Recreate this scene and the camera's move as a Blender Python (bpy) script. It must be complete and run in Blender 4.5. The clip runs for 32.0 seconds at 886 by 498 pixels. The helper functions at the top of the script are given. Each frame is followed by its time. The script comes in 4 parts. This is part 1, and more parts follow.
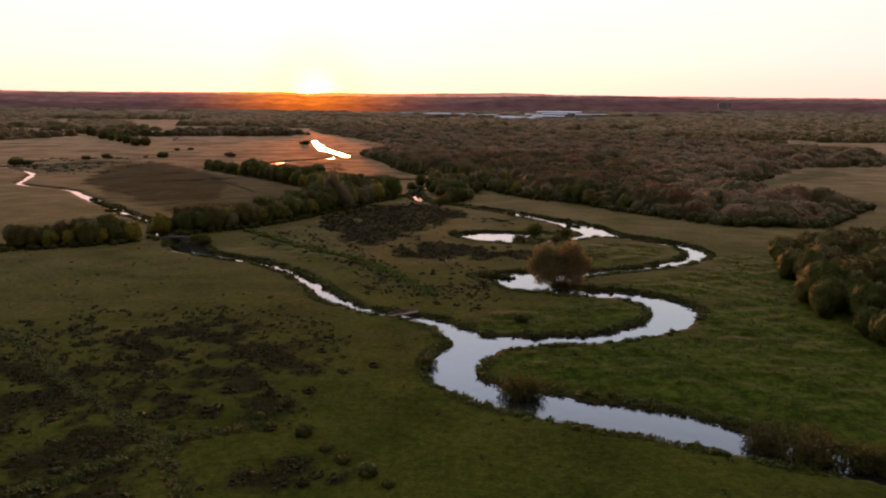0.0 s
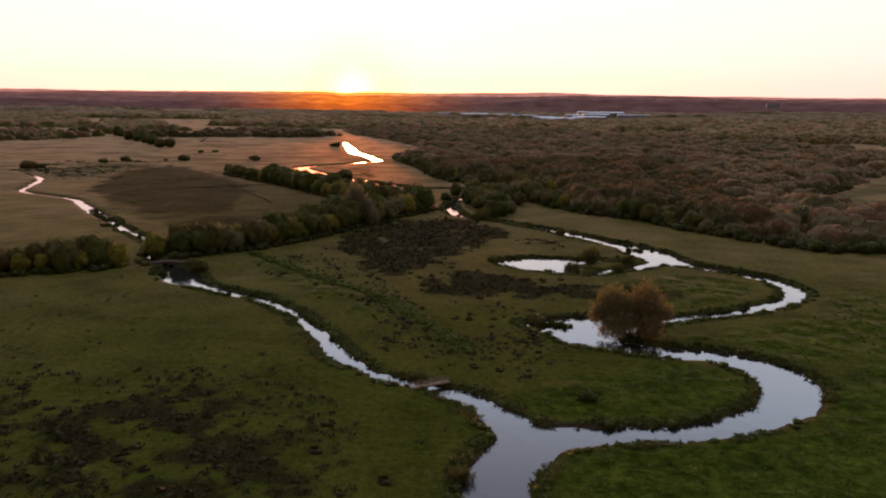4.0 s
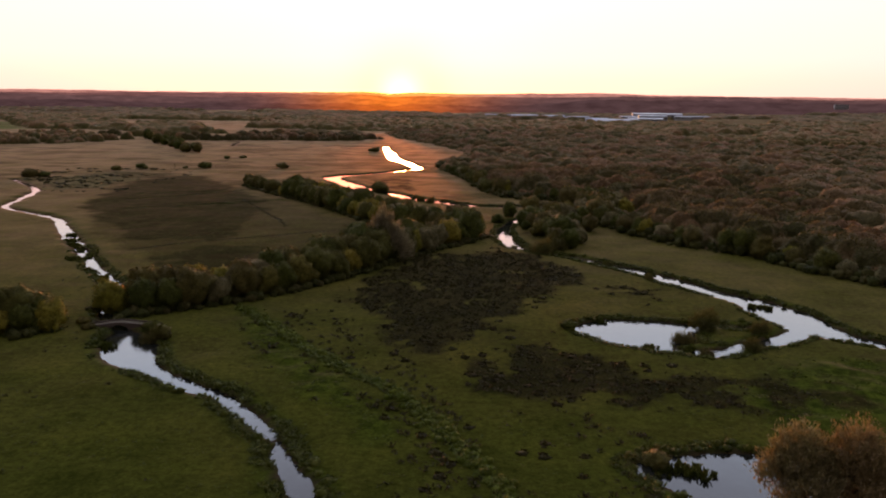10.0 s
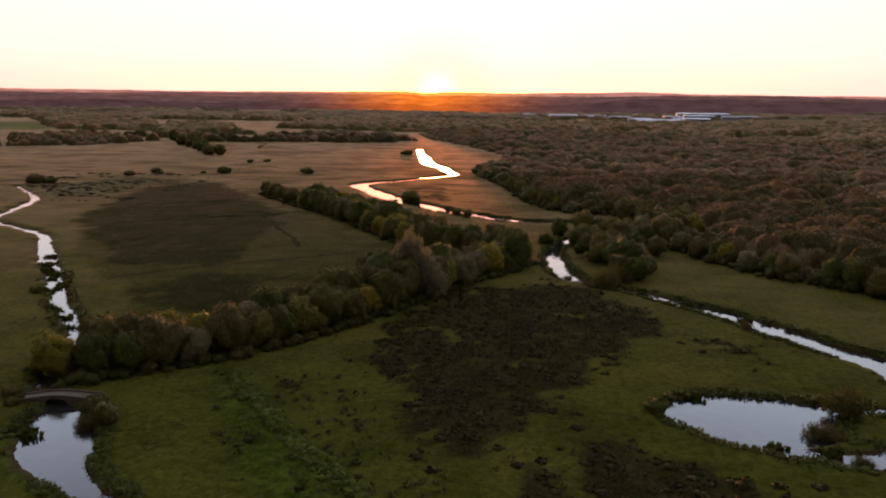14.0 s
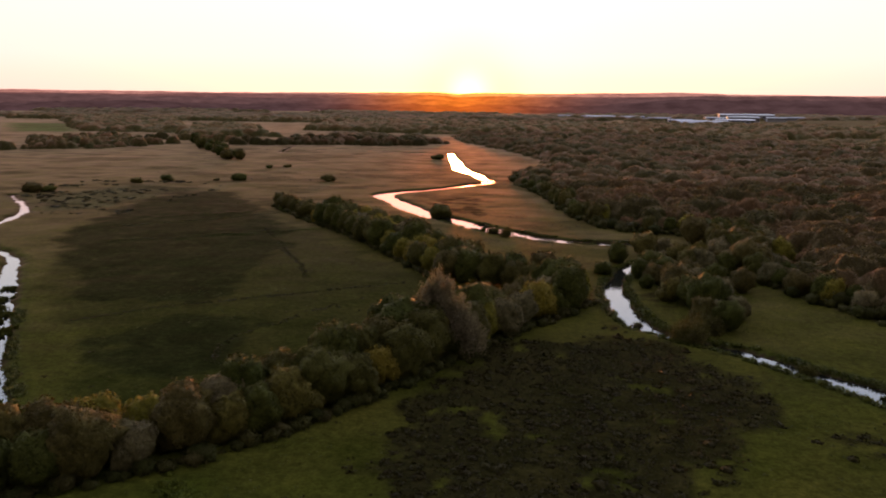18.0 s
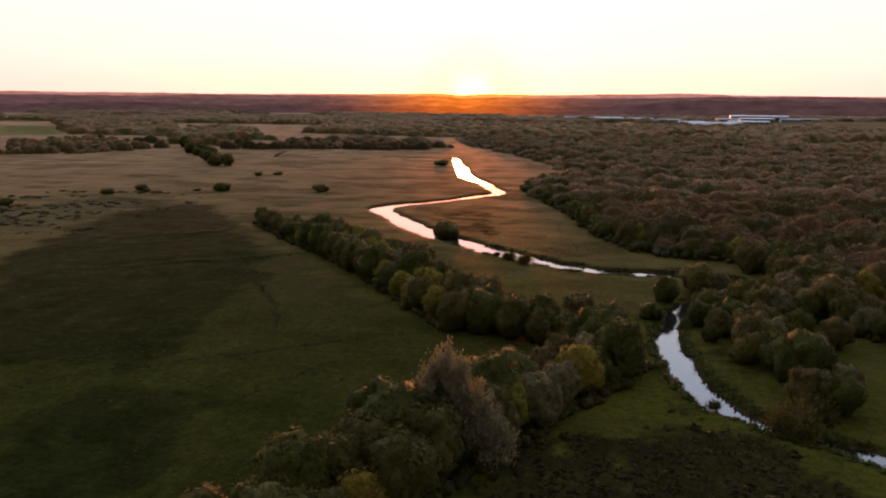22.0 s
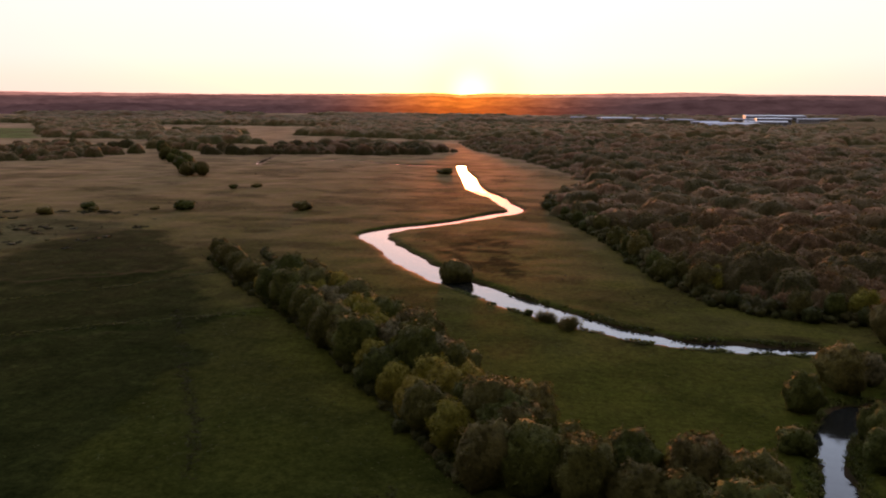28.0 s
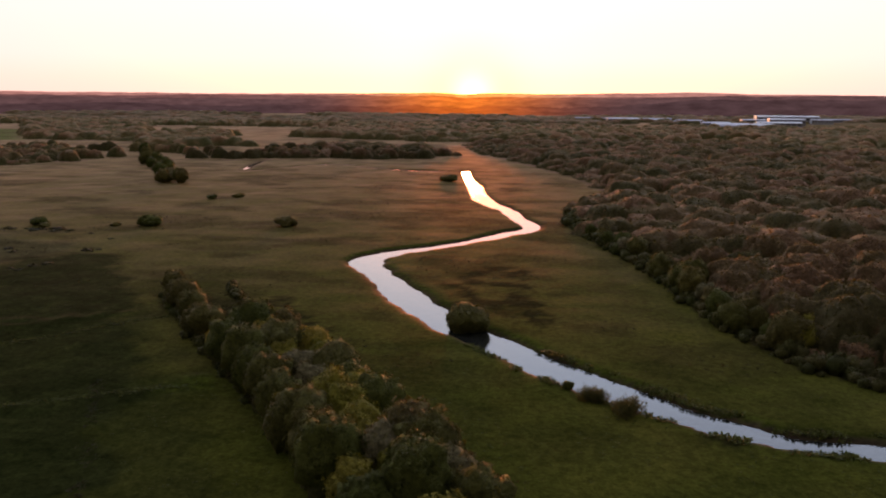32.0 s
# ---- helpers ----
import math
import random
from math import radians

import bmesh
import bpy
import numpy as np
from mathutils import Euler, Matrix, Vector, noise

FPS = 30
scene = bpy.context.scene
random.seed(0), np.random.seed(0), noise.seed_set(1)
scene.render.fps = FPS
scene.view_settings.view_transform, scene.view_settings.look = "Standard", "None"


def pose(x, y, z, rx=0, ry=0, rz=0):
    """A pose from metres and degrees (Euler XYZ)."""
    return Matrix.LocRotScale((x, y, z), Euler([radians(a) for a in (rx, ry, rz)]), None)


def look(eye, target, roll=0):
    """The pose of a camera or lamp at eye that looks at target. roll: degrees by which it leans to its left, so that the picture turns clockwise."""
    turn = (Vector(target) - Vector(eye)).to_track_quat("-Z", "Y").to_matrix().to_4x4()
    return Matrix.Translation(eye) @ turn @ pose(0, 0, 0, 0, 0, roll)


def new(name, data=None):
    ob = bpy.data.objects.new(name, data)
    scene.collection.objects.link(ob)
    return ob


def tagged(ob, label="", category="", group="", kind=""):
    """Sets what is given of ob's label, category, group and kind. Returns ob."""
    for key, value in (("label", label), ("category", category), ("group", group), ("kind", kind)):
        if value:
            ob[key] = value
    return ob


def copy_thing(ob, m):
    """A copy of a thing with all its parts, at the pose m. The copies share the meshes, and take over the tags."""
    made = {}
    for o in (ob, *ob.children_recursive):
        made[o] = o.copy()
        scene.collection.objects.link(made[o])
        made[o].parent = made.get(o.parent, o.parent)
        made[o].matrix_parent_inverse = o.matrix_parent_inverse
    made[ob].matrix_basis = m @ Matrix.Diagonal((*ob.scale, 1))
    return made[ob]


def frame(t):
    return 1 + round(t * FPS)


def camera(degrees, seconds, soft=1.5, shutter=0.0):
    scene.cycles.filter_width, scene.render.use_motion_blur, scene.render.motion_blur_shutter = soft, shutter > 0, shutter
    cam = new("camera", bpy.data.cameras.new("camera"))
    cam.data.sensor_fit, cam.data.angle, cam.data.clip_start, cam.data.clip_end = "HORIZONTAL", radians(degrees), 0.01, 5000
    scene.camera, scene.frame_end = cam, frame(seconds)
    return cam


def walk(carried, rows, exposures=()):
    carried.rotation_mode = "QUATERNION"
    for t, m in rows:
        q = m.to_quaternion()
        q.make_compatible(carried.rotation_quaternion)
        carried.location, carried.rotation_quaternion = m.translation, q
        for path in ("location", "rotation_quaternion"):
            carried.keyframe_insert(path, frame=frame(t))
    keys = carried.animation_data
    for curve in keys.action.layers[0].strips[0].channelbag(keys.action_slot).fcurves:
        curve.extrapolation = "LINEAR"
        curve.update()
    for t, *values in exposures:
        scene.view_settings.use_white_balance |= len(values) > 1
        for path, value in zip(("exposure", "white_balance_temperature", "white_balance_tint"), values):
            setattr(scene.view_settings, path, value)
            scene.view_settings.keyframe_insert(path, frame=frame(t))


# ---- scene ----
cam = camera(59.8, 32.0, soft=2.0)
METRES, EYE = 475.0, 66.0
ROWS = [
    (0.0, 0.0, 0.0, 0.0, 0.1, -11.25, -0.51),
    (0.5, -0.0, 0.0147, 0.0003, 0.49, -11.26, -0.53),
    (1.0, -0.0002, 0.0309, 0.0006, 0.9, -11.28, -0.53),
    (1.5, -0.0004, 0.0458, 0.0008, 1.28, -11.29, -0.55),
    (2.0, -0.0007, 0.0619, 0.0009, 1.65, -11.29, -0.57),
    (2.5, -0.001, 0.0768, 0.0011, 1.98, -11.29, -0.57),
    (3.0, -0.0015, 0.0929, 0.0012, 2.29, -11.3, -0.59),
    (3.5, -0.0021, 0.1077, 0.0013, 2.55, -11.31, -0.6),
    (5.5, -0.0056, 0.1698, 0.001, 3.64, -11.3, -0.63),
    (6.0, -0.0067, 0.1861, 0.0009, 3.93, -11.3, -0.62),
    (6.5, -0.0078, 0.2009, 0.0009, 4.21, -11.3, -0.61),
    (7.0, -0.0092, 0.2169, 0.0011, 4.5, -11.32, -0.62),
    (7.5, -0.0103, 0.2318, 0.001, 4.76, -11.31, -0.59),
    (8.0, -0.0119, 0.2481, 0.0009, 5.06, -11.31, -0.57),
    (8.5, -0.0132, 0.263, 0.0009, 5.36, -11.32, -0.58),
    (9.0, -0.0148, 0.2791, 0.001, 5.67, -11.32, -0.56),
    (9.5, -0.0165, 0.2941, 0.0008, 5.94, -11.31, -0.59),
    (10.0, -0.0184, 0.3106, 0.0004, 6.22, -11.29, -0.57),
    (10.5, -0.0201, 0.3251, 0.0006, 6.51, -11.3, -0.56),
    (11.0, -0.0221, 0.3414, 0.0002, 6.85, -11.29, -0.54),
    (11.5, -0.024, 0.3561, 0.0004, 7.17, -11.32, -0.53),
    (12.0, -0.026, 0.3719, 0.0004, 7.52, -11.33, -0.54),
    (12.5, -0.0281, 0.3869, 0.0002, 7.84, -11.34, -0.53),
    (13.0, -0.0306, 0.4028, 0.0001, 8.17, -11.34, -0.54),
    (13.5, -0.0328, 0.4176, 0.0001, 8.5, -11.34, -0.5),
    (14.0, -0.0353, 0.4337, 0.0, 8.86, -11.35, -0.5),
    (14.5, -0.0376, 0.4485, -0.0, 9.19, -11.34, -0.48),
    (16.5, -0.0489, 0.5094, -0.0007, 10.46, -11.32, -0.42),
    (17.0, -0.0519, 0.5252, -0.0007, 10.76, -11.33, -0.41),
    (17.5, -0.0548, 0.5398, -0.0009, 10.99, -11.32, -0.41),
    (18.0, -0.0581, 0.5558, -0.001, 11.19, -11.31, -0.4),
    (18.5, -0.0612, 0.5705, -0.001, 11.33, -11.3, -0.38),
    (19.0, -0.0645, 0.5864, -0.0011, 11.4, -11.28, -0.4),
    (19.5, -0.0676, 0.601, -0.0011, 11.41, -11.27, -0.39),
    (20.0, -0.071, 0.6165, -0.001, 11.42, -11.26, -0.4),
    (20.5, -0.0743, 0.631, -0.0012, 11.42, -11.25, -0.38),
    (21.0, -0.0778, 0.6469, -0.0014, 11.42, -11.23, -0.35),
    (21.5, -0.0813, 0.6614, -0.0014, 11.4, -11.24, -0.35),
    (22.0, -0.0849, 0.6773, -0.0016, 11.41, -11.22, -0.33),
    (22.5, -0.0885, 0.6918, -0.0016, 11.41, -11.22, -0.36),
    (23.0, -0.0921, 0.7073, -0.0016, 11.41, -11.22, -0.31),
    (23.5, -0.0956, 0.7217, -0.0015, 11.4, -11.23, -0.31),
    (24.0, -0.0995, 0.7374, -0.0017, 11.4, -11.22, -0.32),
    (24.5, -0.103, 0.7519, -0.0018, 11.39, -11.22, -0.3),
    (25.0, -0.1067, 0.7677, -0.0017, 11.39, -11.22, -0.3),
    (25.5, -0.1102, 0.7823, -0.0018, 11.39, -11.23, -0.3),
    (27.5, -0.1252, 0.845, -0.0024, 11.4, -11.22, -0.21),
    (28.0, -0.1289, 0.8606, -0.0021, 11.4, -11.24, -0.19),
    (28.5, -0.1325, 0.8756, -0.0022, 11.41, -11.24, -0.23),
    (29.0, -0.1363, 0.8917, -0.0023, 11.42, -11.23, -0.22),
    (29.5, -0.1398, 0.9065, -0.0023, 11.42, -11.24, -0.21),
    (30.0, -0.1438, 0.9228, -0.0023, 11.42, -11.24, -0.23),
    (30.5, -0.1474, 0.9376, -0.0024, 11.43, -11.25, -0.24),
    (31.0, -0.1513, 0.9539, -0.0025, 11.43, -11.24, -0.23),
    (31.5, -0.1547, 0.9685, -0.0024, 11.44, -11.26, -0.22),
    (32.0, -0.1585, 0.9843, -0.0026, 11.45, -11.25, -0.24),
]
walk(cam, [(t, pose(0, 0, EYE) @ pose(METRES * x, METRES * y, METRES * z, 90 + pitch, roll, yaw)) for t, x, y, z, yaw, pitch, roll in ROWS],
     exposures=[(0.0, 0.34, 7900, 33), (12.0, 0.34, 7900, 33), (32.0, 0.28, 7600, 33)])

# ---- light: a sun on the horizon and the sky round it ----
SUN_AZ, SUN_EL = radians(-9.3), radians(2.6)
SUN_DIR = Vector((math.sin(SUN_AZ) * math.cos(SUN_EL), math.cos(SUN_AZ) * math.cos(SUN_EL), math.sin(SUN_EL)))
sun = new("sun", bpy.data.lights.new("sun", "SUN"))
sun.data.energy, sun.data.angle, sun.data.color = 3.4, radians(6.0), (1.0, 0.40, 0.11)
sun.matrix_world = look(SUN_DIR * 3000, (0, 0, 0))


class Nodes:
    """Short hand for node trees."""

    def __init__(self, tree):
        self.tree = tree
        tree.nodes.clear()

    def add(self, kind, ins=None, **props):
        n = self.tree.nodes.new(kind)
        for k, v in props.items():
            setattr(n, k, v)
        for k, v in (ins or {}).items():
            if isinstance(v, bpy.types.NodeSocket):
                self.tree.links.new(v, n.inputs[k])
            else:
                n.inputs[k].default_value = v
        return n

    def math(self, op, a, b=0.0, clamp=False):
        return self.add("ShaderNodeMath", {0: a, 1: b}, operation=op, use_clamp=clamp).outputs[0]

    def mix(self, f, a, b, blend="MIX"):
        n = self.add("ShaderNodeMix", {"Factor": f}, data_type="RGBA", blend_type=blend)
        for k, v in ((6, a), (7, b)):
            if isinstance(v, bpy.types.NodeSocket):
                self.tree.links.new(v, n.inputs[k])
            else:
                n.inputs[k].default_value = (*v, 1)
        return n.outputs[2]

    def noise(self, vec, scale, detail=3.0, rough=0.55):
        return self.add("ShaderNodeTexNoise", {"Vector": vec, "Scale": scale, "Detail": detail, "Roughness": rough}).outputs["Fac"]

    def ramp(self, fac, stops):
        n = self.add("ShaderNodeValToRGB", {"Fac": fac})
        el = n.color_ramp.elements
        while len(el) < len(stops):
            el.new(0.5)
        for e, (p, c) in zip(el, stops):
            e.position, e.color = p, (*c, 1) if len(c) == 3 else c
        return n.outputs["Color"]


world = bpy.data.worlds.new("sunset_sky")
scene.world = world
world.use_nodes = True
W = Nodes(world.node_tree)
sky = W.add("ShaderNodeTexSky", sky_type="NISHITA", sun_disc=False, sun_elevation=SUN_EL, sun_rotation=SUN_AZ, air_density=1.0, dust_density=1.5, ozone_density=1.0)
ray_dir = W.add("ShaderNodeTexCoord").outputs["Generated"]
GLOW_DIR = Vector((math.sin(SUN_AZ), math.cos(SUN_AZ), 0.003))
toward = W.math("MAXIMUM", W.add("ShaderNodeVectorMath", {0: ray_dir, 1: GLOW_DIR}, operation="DOT_PRODUCT").outputs["Value"], 0.0)
height = W.add("ShaderNodeSeparateXYZ", {0: ray_dir}).outputs["Z"]
# bright evening sky on the sun's side: peach on the horizon, cream above it, pale blue higher up
tone = W.ramp(height, [(0.0, (0.90, 0.60, 0.54)), (0.02, (0.91, 0.615, 0.565)), (0.045, (0.92, 0.645, 0.645)), (0.115, (0.92, 0.665, 0.685)), (0.14, (0.91, 0.95, 1.0)), (0.17, (0.92, 1.12, 1.2)), (0.25, (0.98, 1.38, 1.62)), (0.36, (1.12, 1.78, 2.38)), (0.62, (0.50, 0.60, 0.92))])
front = W.math("POWER", toward, 0.35)
glow = W.mix(1.0, tone, front, "MULTIPLY")
glow = W.mix(W.math("MULTIPLY", W.math("POWER", toward, 600.0), 0.8), glow, (1.2, 0.80, 0.28))
disc = W.math("MULTIPLY", W.math("POWER", toward, 3200.0), 1.1)
glow = W.mix(1.0, glow, W.mix(1.0, (1.0, 0.85, 0.45), disc, "MULTIPLY"), "ADD")
# the lit air round the sun: far brighter in red than in blue
halo = W.math("POWER", toward, 140.0)
glow = W.mix(1.0, glow, W.mix(1.0, (12.0, 1.6, 0.12), halo, "MULTIPLY"), "ADD")
both = W.mix(1.0, W.mix(1.0, sky.outputs["Color"], (0.03, 0.03, 0.03), "MULTIPLY"), glow, "ADD")
both = W.mix(1.0, both, W.ramp(height, [(0.0, (0.10, 0.10, 0.105)), (0.35, (0.20, 0.205, 0.22)), (1.0, (0.27, 0.29, 0.33))]), "ADD")
W.add("ShaderNodeOutputWorld", {"Surface": W.add("ShaderNodeBackground", {"Color": both, "Strength": 1.0}).outputs[0]})


# ---- materials ----
def material(name):
    m = bpy.data.materials.new(name)
    m.use_nodes = True
    return m, Nodes(m.node_tree)


def world_pos(N):
    return N.add("ShaderNodeNewGeometry").outputs["Position"]


def finish(N, color, rough=0.9, bump=None, strength=0.4, dist=0.1, sheen=0.0, spec=0.3, metal=0.0):
    ins = {"Base Color": color, "Roughness": rough, "Specular IOR Level": spec, "Sheen Weight": sheen, "Sheen Roughness": 0.5, "Metallic": metal}
    if bump is not None:
        ins["Normal"] = N.add("ShaderNodeBump", {"Height": bump, "Strength": strength, "Distance": dist}).outputs[0]
    b = N.add("ShaderNodeBsdfPrincipled", ins)
    N.add("ShaderNodeOutputMaterial", {"Surface": b.outputs[0]})


def haze_gloss(N, surface, amount, power, rough, tint, mask=1.0, normal=None):
    """Film of gloss at grazing angles only, tinted warm to stand in for haze."""
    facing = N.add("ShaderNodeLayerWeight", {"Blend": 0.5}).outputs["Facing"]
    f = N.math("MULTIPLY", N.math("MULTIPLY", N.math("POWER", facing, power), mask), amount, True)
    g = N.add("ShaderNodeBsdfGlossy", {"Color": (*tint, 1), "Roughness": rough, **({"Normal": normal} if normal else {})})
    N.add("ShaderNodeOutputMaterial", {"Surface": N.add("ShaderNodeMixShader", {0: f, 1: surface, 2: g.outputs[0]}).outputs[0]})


def attr(N, name):
    return N.add("ShaderNodeAttribute", attribute_name=name).outputs["Fac"]


def grass_material():
    m, N = material("meadow_grass")
    p = world_pos(N)
    big, mid, fine = N.noise(p, 0.02, 4), N.noise(p, 0.16, 4), N.noise(p, 1.4, 4, 0.7)
    streak = N.noise(N.add("ShaderNodeVectorMath", {0: p, 1: (0.10, 0.9, 1.0)}, operation="MULTIPLY").outputs[0], 0.5, 3)
    meadow = N.ramp(big, [(0.3, (0.048, 0.064, 0.011)), (0.5, (0.060, 0.075, 0.013)), (0.7, (0.084, 0.084, 0.019))])
    meadow = N.mix(N.math("MULTIPLY", mid, 0.55), meadow, (0.040, 0.064, 0.011))
    meadow = N.mix(N.math("MULTIPLY", streak, 0.35), meadow, (0.084, 0.080, 0.020))
    lush = N.ramp(N.noise(p, 0.3, 5, 0.6), [(0.34, (0.024, 0.042, 0.007)), (0.5, (0.041, 0.068, 0.010)), (0.66, (0.070, 0.102, 0.015))])
    sedge = N.ramp(mid, [(0.3, (0.024, 0.024, 0.009)), (0.55, (0.033, 0.033, 0.012)), (0.75, (0.050, 0.050, 0.018))])
    dry = N.ramp(mid, [(0.3, (0.080, 0.086, 0.038)), (0.7, (0.112, 0.110, 0.052))])
    crop = N.ramp(mid, [(0.3, (0.07, 0.13, 0.03)), (0.7, (0.09, 0.15, 0.04))])
    bog = N.ramp(mid, [(0.3, (0.015, 0.021, 0.007)), (0.55, (0.022, 0.030, 0.010)), (0.75, (0.038, 0.050, 0.015))])
    mud = (0.05, 0.038, 0.026)
    c = N.mix(attr(N, "lush"), meadow, lush)
    c = N.mix(attr(N, "dry"), c, dry)
    c = N.mix(attr(N, "crop"), c, crop)
    c = N.mix(attr(N, "sedge"), c, sedge)
    c = N.mix(attr(N, "bog"), c, bog)
    c = N.mix(attr(N, "wooded"), c, (0.045, 0.045, 0.02))
    c = N.mix(attr(N, "mud"), c, mud)
    c = N.mix(1.0, c, N.ramp(fine, [(0.25, (0.62, 0.62, 0.62)), (0.75, (1.25, 1.25, 1.25))]), "MULTIPLY")
    c = N.mix(1.0, c, N.ramp(N.noise(p, 0.055, 5, 0.6), [(0.34, (0.70, 0.74, 0.70)), (0.5, (1.0, 1.0, 1.0)), (0.68, (1.26, 1.20, 1.15))]), "MULTIPLY")
    clump = N.noise(p, 0.5, 4, 0.65)
    c = N.mix(1.0, c, N.ramp(clump, [(0.32, (0.66, 0.68, 0.66)), (0.68, (1.32, 1.28, 1.2))]), "MULTIPLY")
    h = N.math("ADD", N.math("MULTIPLY", fine, 0.7), N.math("ADD", N.math("MULTIPLY", mid, 1.0), clump))
    n = N.add("ShaderNodeBump", {"Height": h, "Strength": 0.7, "Distance": 0.4}).outputs[0]
    b = N.add("ShaderNodeBsdfDiffuse", {"Color": c, "Roughness": 1.0, "Normal": n})
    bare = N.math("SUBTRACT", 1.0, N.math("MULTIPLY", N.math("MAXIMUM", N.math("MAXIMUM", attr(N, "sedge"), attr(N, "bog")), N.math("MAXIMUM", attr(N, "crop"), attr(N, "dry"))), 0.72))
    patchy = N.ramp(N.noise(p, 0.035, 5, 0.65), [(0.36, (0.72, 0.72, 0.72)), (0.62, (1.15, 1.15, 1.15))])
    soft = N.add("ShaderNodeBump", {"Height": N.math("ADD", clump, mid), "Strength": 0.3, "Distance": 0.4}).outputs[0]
    # warm haze over the far grass, put into the tint of the gloss
    haze_gloss(N, b.outputs[0], 0.29, 10.0, 0.66, (1.0, 0.62, 0.42), N.math("MULTIPLY", bare, patchy), soft)
    return m


def leaf_material(name, stops, trans=0.14, source="object", gloss=0.03):
    """source: what tells one tree from the next: object, or the tint attribute of a joined wood."""
    m, N = material(name)
    tone = N.add("ShaderNodeObjectInfo").outputs["Random"] if source == "object" else attr(N, "tint")
    island = N.add("ShaderNodeNewGeometry").outputs["Random Per Island"]
    c = N.ramp(tone, stops)
    p = world_pos(N)
    c = N.mix(1.0, c, N.ramp(island, [(0.0, (0.72, 0.72, 0.72)), (1.0, (1.25, 1.25, 1.2))]), "MULTIPLY")
    c = N.mix(1.0, c, N.ramp(N.noise(p, 0.8, 5, 0.75), [(0.32, (0.58, 0.58, 0.58)), (0.68, (1.34, 1.34, 1.3))]), "MULTIPLY")
    b = N.add("ShaderNodeBsdfPrincipled", {"Base Color": c, "Roughness": 0.7, "Specular IOR Level": 0.05,
              "Normal": N.add("ShaderNodeBump", {"Height": N.noise(p, 1.6, 4, 0.75), "Strength": 1.0, "Distance": 0.7}).outputs[0]})
    tr = N.add("ShaderNodeBsdfTranslucent", {"Color": N.mix(1.0, c, (1.5, 1.4, 0.7), "MULTIPLY")})
    # the leaves get the haze's orange through their gloss tint too
    haze_gloss(N, N.add("ShaderNodeMixShader", {0: trans, 1: b.outputs[0], 2: tr.outputs[0]}).outputs[0], gloss, 4.0, 0.65, (1.0, 0.58, 0.28))
    return m


def plain_material(name, a, b, scale=3.0, rough=0.85, bump=0.3, spec=0.3, metal=0.0):
    m, N = material(name)
    p = world_pos(N)
    c = N.mix(N.noise(p, scale, 5, 0.65), a, b)
    c = N.mix(N.math("MULTIPLY", N.noise(p, scale * 0.13, 3), 0.4), c, tuple(v * 0.6 for v in a))
    finish(N, c, rough, N.noise(p, scale * 4, 4), bump, 0.03, spec=spec, metal=metal)
    return m


def water_material():
    m, N = material("river_water")
    p = world_pos(N)
    st = N.add("ShaderNodeVectorMath", {0: p, 1: (1.0, 0.55, 1.0)}, operation="MULTIPLY").outputs[0]
    h = N.math("ADD", N.math("MULTIPLY", N.noise(st, 1.6, 3), 0.5), N.math("MULTIPLY", N.noise(p, 0.25, 2), 1.0))
    n = N.add("ShaderNodeBump", {"Height": h, "Strength": 0.11, "Distance": 0.25}).outputs[0]
    b = N.add("ShaderNodeBsdfPrincipled", {"Base Color": (0.012, 0.014, 0.012, 1), "Roughness": 0.05, "IOR": 1.333, "Specular IOR Level": 0.5, "Normal": n})
    N.add("ShaderNodeOutputMaterial", {"Surface": b.outputs[0]})
    return m


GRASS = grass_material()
WATER = water_material()
GREENS = [(0.0, (0.048, 0.062, 0.015)), (0.35, (0.060, 0.071, 0.017)), (0.62, (0.073, 0.072, 0.021)), (0.85, (0.082, 0.069, 0.025)), (1.0, (0.102, 0.094, 0.024))]
LEAVES = leaf_material("tree_leaves", GREENS)
WOOD_LEAVES = leaf_material("wood_leaves", [(0.0, (0.068, 0.070, 0.026)), (0.35, (0.098, 0.083, 0.034)), (0.62, (0.134, 0.095, 0.044)), (0.85, (0.158, 0.097, 0.052)), (1.0, (0.210, 0.138, 0.070))], 0.3, "tint", 0.06)
WILLOW = leaf_material("willow_leaves", [(0.0, (0.22, 0.19, 0.105)), (1.0, (0.23, 0.195, 0.11))], 0.2, "object", 0.03)
RUSTY = leaf_material("rusty_willow_leaves", [(0.0, (0.25, 0.185, 0.105)), (1.0, (0.26, 0.19, 0.11))], 0.2, "object", 0.03)
YELLOW = leaf_material("yellowing_leaves", [(0.0, (0.130, 0.135, 0.022)), (1.0, (0.19, 0.155, 0.028))], 0.15)
GREY_LEAVES = leaf_material("grey_willow_leaves", [(0.0, (0.108, 0.104, 0.052)), (1.0, (0.142, 0.126, 0.066))], 0.15)
PALE_WILLOW = leaf_material("pale_willow_leaves", [(0.0, (0.24, 0.212, 0.155)), (1.0, (0.26, 0.23, 0.168))], 0.2, "object", 0.02)
SALLOW = leaf_material("sallow_leaves", [(0.0, (0.072, 0.080, 0.026)), (1.0, (0.105, 0.095, 0.040))], 0.18, "object", 0.03)
BRAMBLE = leaf_material("bramble_leaves", [(0.0, (0.042, 0.052, 0.016)), (0.6, (0.058, 0.062, 0.020)), (1.0, (0.076, 0.066, 0.028))], 0.1, "tint", 0.02)
HERB = leaf_material("lush_herbs", [(0.0, (0.058, 0.086, 0.012)), (1.0, (0.090, 0.115, 0.017))], 0.06, "tint", 0.0)
